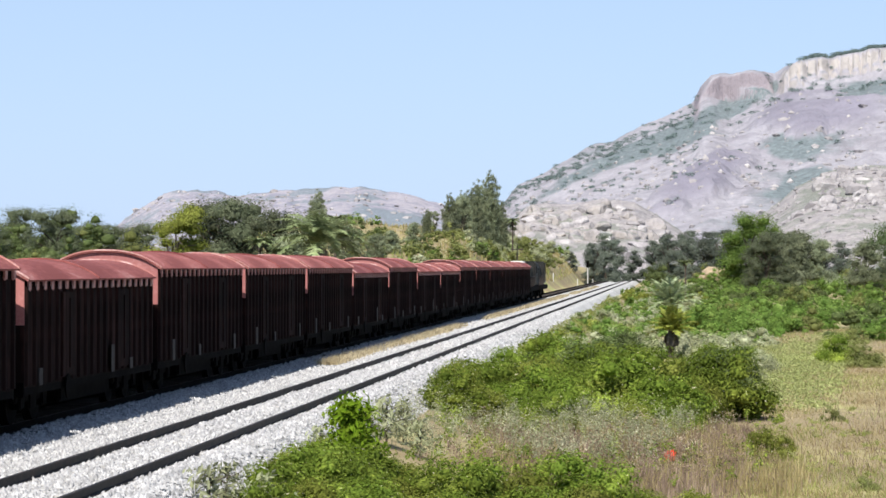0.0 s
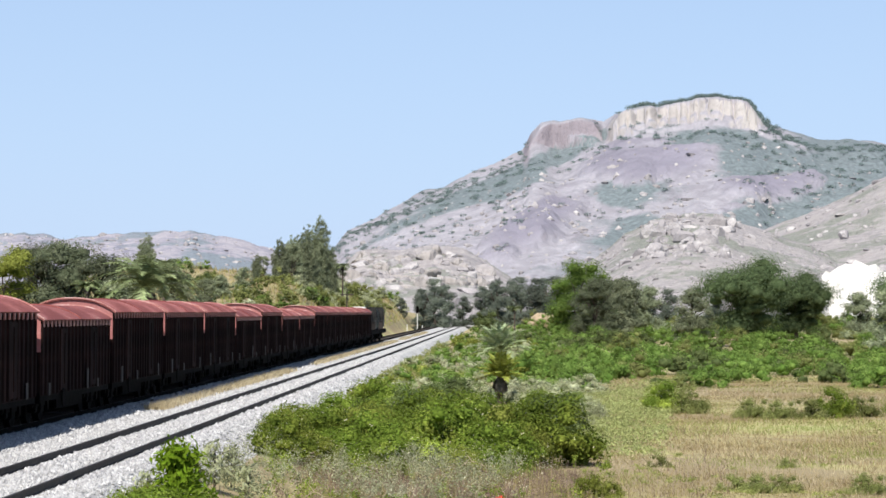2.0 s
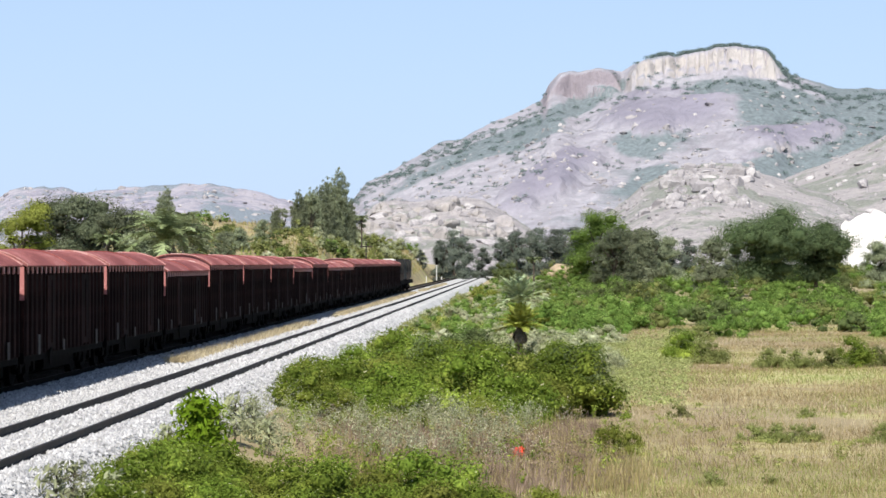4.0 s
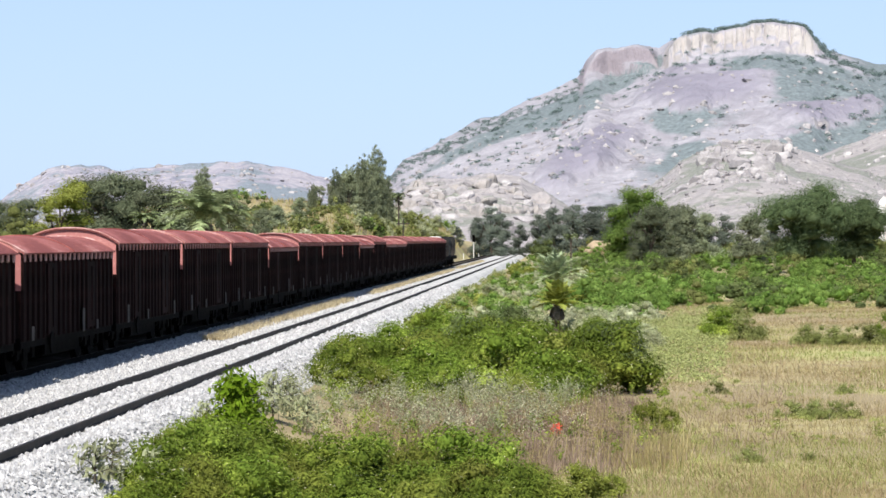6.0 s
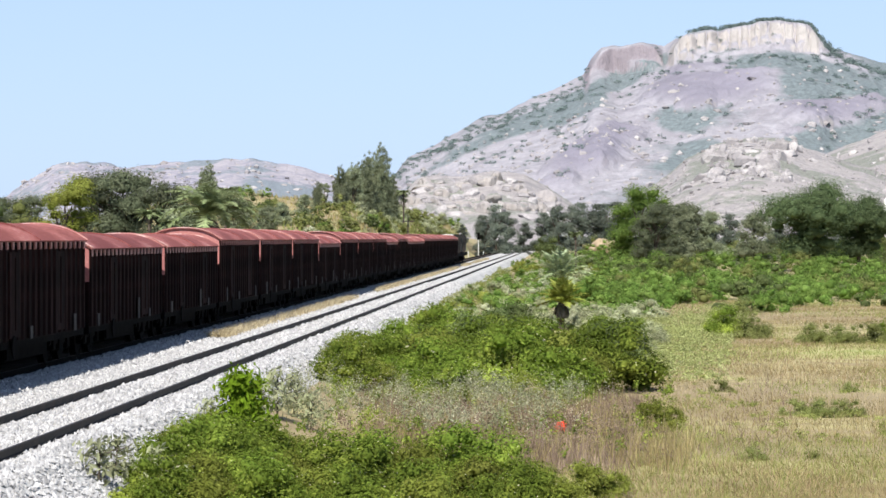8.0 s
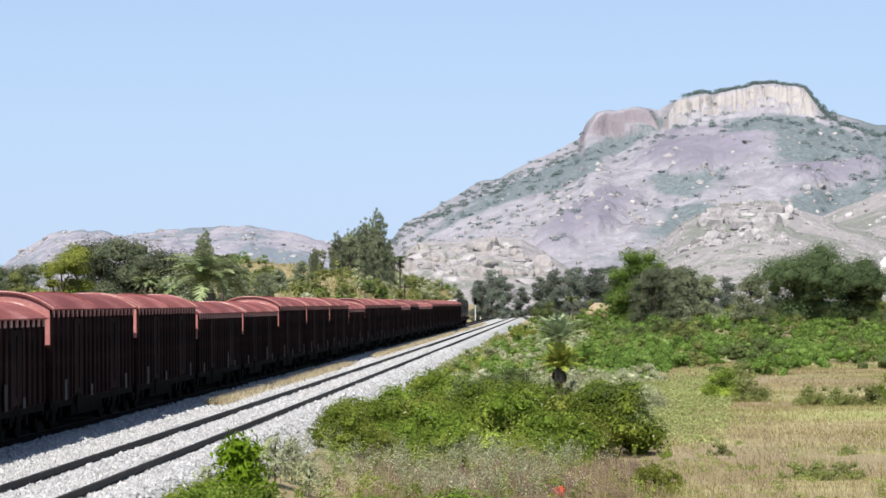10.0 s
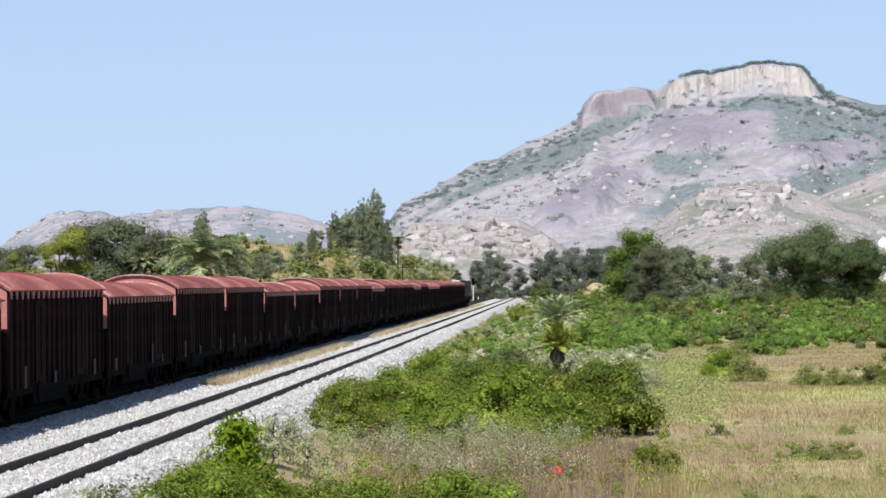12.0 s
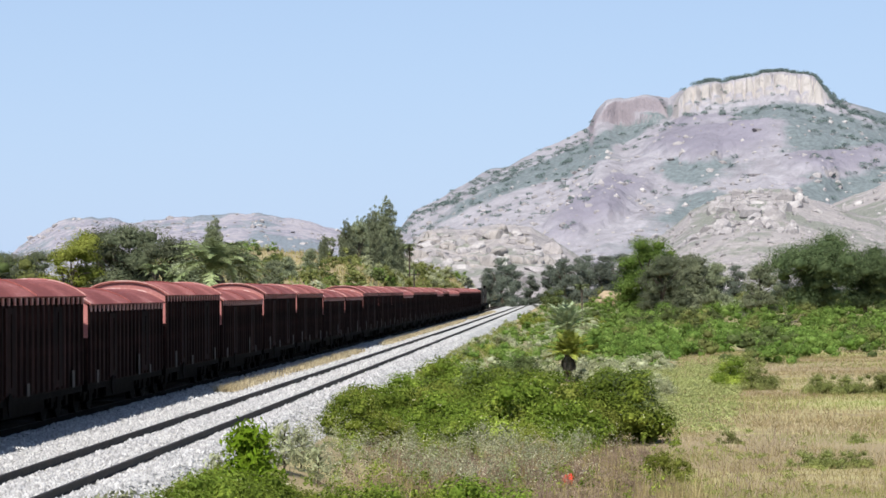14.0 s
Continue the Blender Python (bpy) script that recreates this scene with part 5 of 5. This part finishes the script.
# ---- ballast stones ----
def loose_stones(n, seed, y0, y1, s0, s1):
    r = np.random.RandomState(seed)
    y = y0 + (y1 - y0) * r.uniform(size=n) ** 1.3
    x = r.uniform(-14.38, -7.0, n)
    keep = np.ones(n, bool)
    for t in (TRACK_NEAR, TRACK_FAR):
        for s in (-0.873, 0.873):
            keep &= np.abs(x - t - s) > 0.10
    x, y = x[keep], y[keep]
    n = len(x)
    z = ballast_z(x, y)
    s = r.uniform(s0, s1, n)
    octa = np.array([(1, 0, 0), (-1, 0, 0), (0, 1, 0), (0, -1, 0), (0, 0, 1), (0, 0, -1)], float)
    tri = np.array([(0, 2, 4), (2, 1, 4), (1, 3, 4), (3, 0, 4), (2, 0, 5), (1, 2, 5), (3, 1, 5), (0, 3, 5)])[:4]
    v = octa[None] * s[:, None, None] * r.uniform(0.6, 1.3, (n, 6, 1)) + r.normal(scale=0.012, size=(n, 6, 3))
    a = r.uniform(0, 6.28, n)
    c, sn = np.cos(a)[:, None], np.sin(a)[:, None]
    v = np.stack([v[..., 0] * c - v[..., 1] * sn, v[..., 0] * sn + v[..., 1] * c, v[..., 2]], -1) + np.stack([x, y, z + 0.012], -1)[:, None]
    f = (tri[None] + (np.arange(n) * 6)[:, None, None]).reshape(-1, 3)
    ob = mesh_object("ballast_stones", v.reshape(-1, 3).tolist(), f.tolist(), M["stone"])
    return tagged(ob, "loose pale crushed granite stones between the rails", "ballast", kind="stuff")


loose_stones(52000, 401, 34, 88, 0.03, 0.062)
loose_stones(20000, 402, 86, 210, 0.045, 0.085)


# ---- small things ----
def post(u, dist, height, width=0.14):
    root = tagged(new("marker_post"), "white painted concrete marker post beside the track", "post", "marker posts along the line")
    bm = bmesh.new()
    box(bm, -width / 2, width / 2, -width / 2, width / 2, -0.2, height, 0.02)
    part("shaft", bm, M["white"], root)
    bm = bmesh.new()
    box(bm, -width / 2 - 0.02, width / 2 + 0.02, -width / 2 - 0.02, width / 2 + 0.02, height, height + 0.06, 0.01)
    part("cap", bm, M["white"], root)
    stand(root, u, dist)


for u, d, h in ((-203, 480, 1.5), (-160, 545, 1.6), (-113, 640, 1.9), (-83, 720, 2.6), (-133, 600, 1.2)):
    post(u, d, h)

pole = tagged(new("utility_pole"), "thin grey steel utility pole on the bank", "pole")
bm = bmesh.new()
rod(bm, (0, 0, -0.3), (0, 0, 6.5), 0.09, 0.06)
part("shaft", bm, M["patch"], pole)
bm = bmesh.new()
box(bm, -0.7, 0.7, -0.04, 0.04, 6.1, 6.22, 0.01)
part("crossarm", bm, M["patch"], pole)
stand(pole, -267, 270)

signal = tagged(new("railway_signal"), "dark railway signal on a white post", "signal")
bm = bmesh.new()
rod(bm, (0, 0, -0.3), (0, 0, 4.6), 0.09)
part("post", bm, M["white"], signal)
bm = bmesh.new()
box(bm, -0.28, 0.28, -0.12, 0.12, 4.0, 5.6, 0.06)
part("signal_head", bm, M["under"], signal)
stand(signal, -142, 560)

house = tagged(new("house"), "small whitewashed house under the rocks", "house")
bm = bmesh.new()
box(bm, -3, 3, -2.5, 2.5, -4, 2.8, 0.03)
part("wall", bm, M["white"], house)
bm = bmesh.new()
box(bm, -3.3, 3.3, -2.8, 2.8, 2.8, 3.05, 0.05)
part("roof", bm, M["white"], house)
for wx in (-1.6, 1.6):
    bm = bmesh.new()
    box(bm, wx - 0.35, wx + 0.35, -2.56, -2.48, 0.6, 1.6, 0.02)
    part("window", bm, M["under"], house)
X, Y, Z = OUTCROP
c = int(np.argmin(np.abs(X[20] / Y[20] * F + 113)))
a = int(np.argmax(Z[:, c] > EYE.z + 45 / F * 1200))
house.scale = (1.15, 1.15, 1.15)
house.location = (X[a, c], Y[a, c], Z[a, c])

M["red"] = material("red_plastic", ((0.62, 0.05, 0.025), (0.80, 0.10, 0.05)), scale=6, fine=30, rough=0.5, bump=0.5)
M["sand"] = material("pale_sandy_earth", ((0.29, 0.225, 0.145), (0.41, 0.33, 0.22)), scale=0.8, fine=8, rough=0.95)


def lump(name, label, category, u, dist, size, mat, seed, up=0.0):
    bm = bmesh.new()
    bmesh.ops.create_icosphere(bm, subdivisions=3, radius=1)
    for v in bm.verts:
        q = noise.fractal(v.co * 1.7 + Vector((seed, 0, 0)), 1.0, 2.0, 4)
        v.co = Vector((v.co.x * size[0], v.co.y * size[1], v.co.z * size[2])) * (1 + 0.4 * q)
    ob = part(name, bm, mat, smooth=True)
    stand(ob, u, dist)
    ob.location.z += up
    return tagged(ob, label, category)


lump("plastic_bag", "crumpled red plastic bag caught in dry weeds", "bag", 3, 64, (0.17, 0.14, 0.20), M["red"], 3.0, 0.08)
lump("rock", "tan granite rock in dry weeds", "rock", 22, 66.5, (0.22, 0.2, 0.17), M["sand"], 7.0, 0.12)
lump("sand_mound", "pale sandy earth mound beside the line", "sand mound", 86, 540, (3.6, 2.2, 1.9), M["sand"], 9.0, 1.7)


def dry_branch(u, dist, reach, label):
    """A bare bleached branch arching out of the weeds."""
    root = tagged(new("dry_branch"), label, "branch")
    pts = [Vector((reach * (q - 0.5), 0.1 * math.sin(3 * q), 0.9 * math.sin(math.pi * (0.12 + 0.6 * q)) - 0.35)) for q in np.linspace(0, 1, 9)]
    rings = []
    for k, p in enumerate(pts):
        r = 0.022 * (1 - 0.08 * k)
        rings.append([p + Vector((0, r * math.cos(a), r * math.sin(a))) for a in np.linspace(0, 6.283, 6, endpoint=False)])
    v, f = loft(rings)
    mesh_object("limb", v, f, M["pale_straw"], root)
    for k, (dx, dz) in enumerate(((0.25, 0.22), (-0.2, 0.25), (0.3, -0.05))):
        bm = bmesh.new()
        base = pts[3 + 2 * k]
        rod(bm, base, base + Vector((dx, 0.05, dz)), 0.012, 0.005, 5)
        part("twig", bm, M["pale_straw"], root)
    stand(root, u, dist, 1.0, 0.0, -0.1)
    return root


dry_branch(-52, 72.5, 1.1, "bleached dry branch arching over the weeds")
dry_branch(-330, 60, 0.8, "bleached dry branch lying in the weeds")


def motions():
    """The train runs away from the camera; its wheels roll."""
    times = [0.0, 2.0, 4.0, 6.0, 8.0, 10.0, 12.0, 14.0]
    for ob, start in TRAIN:
        walk(ob, [(t, pose(TRACK_FAR, start + travel(t), 0)) for t in times])
    done = []
    for w in WHEELS:
        if not done:
            spin(w, 0.5)
            done.append(w)
    for ob in scene.objects:
        if ob.name.startswith("wheelset") and ob is not done[0]:
            ob.rotation_mode = "QUATERNION"
            ob.animation_data_create()
            ob.animation_data.action = done[0].animation_data.action
            ob.animation_data.action_slot = done[0].animation_data.action_slot


motions()
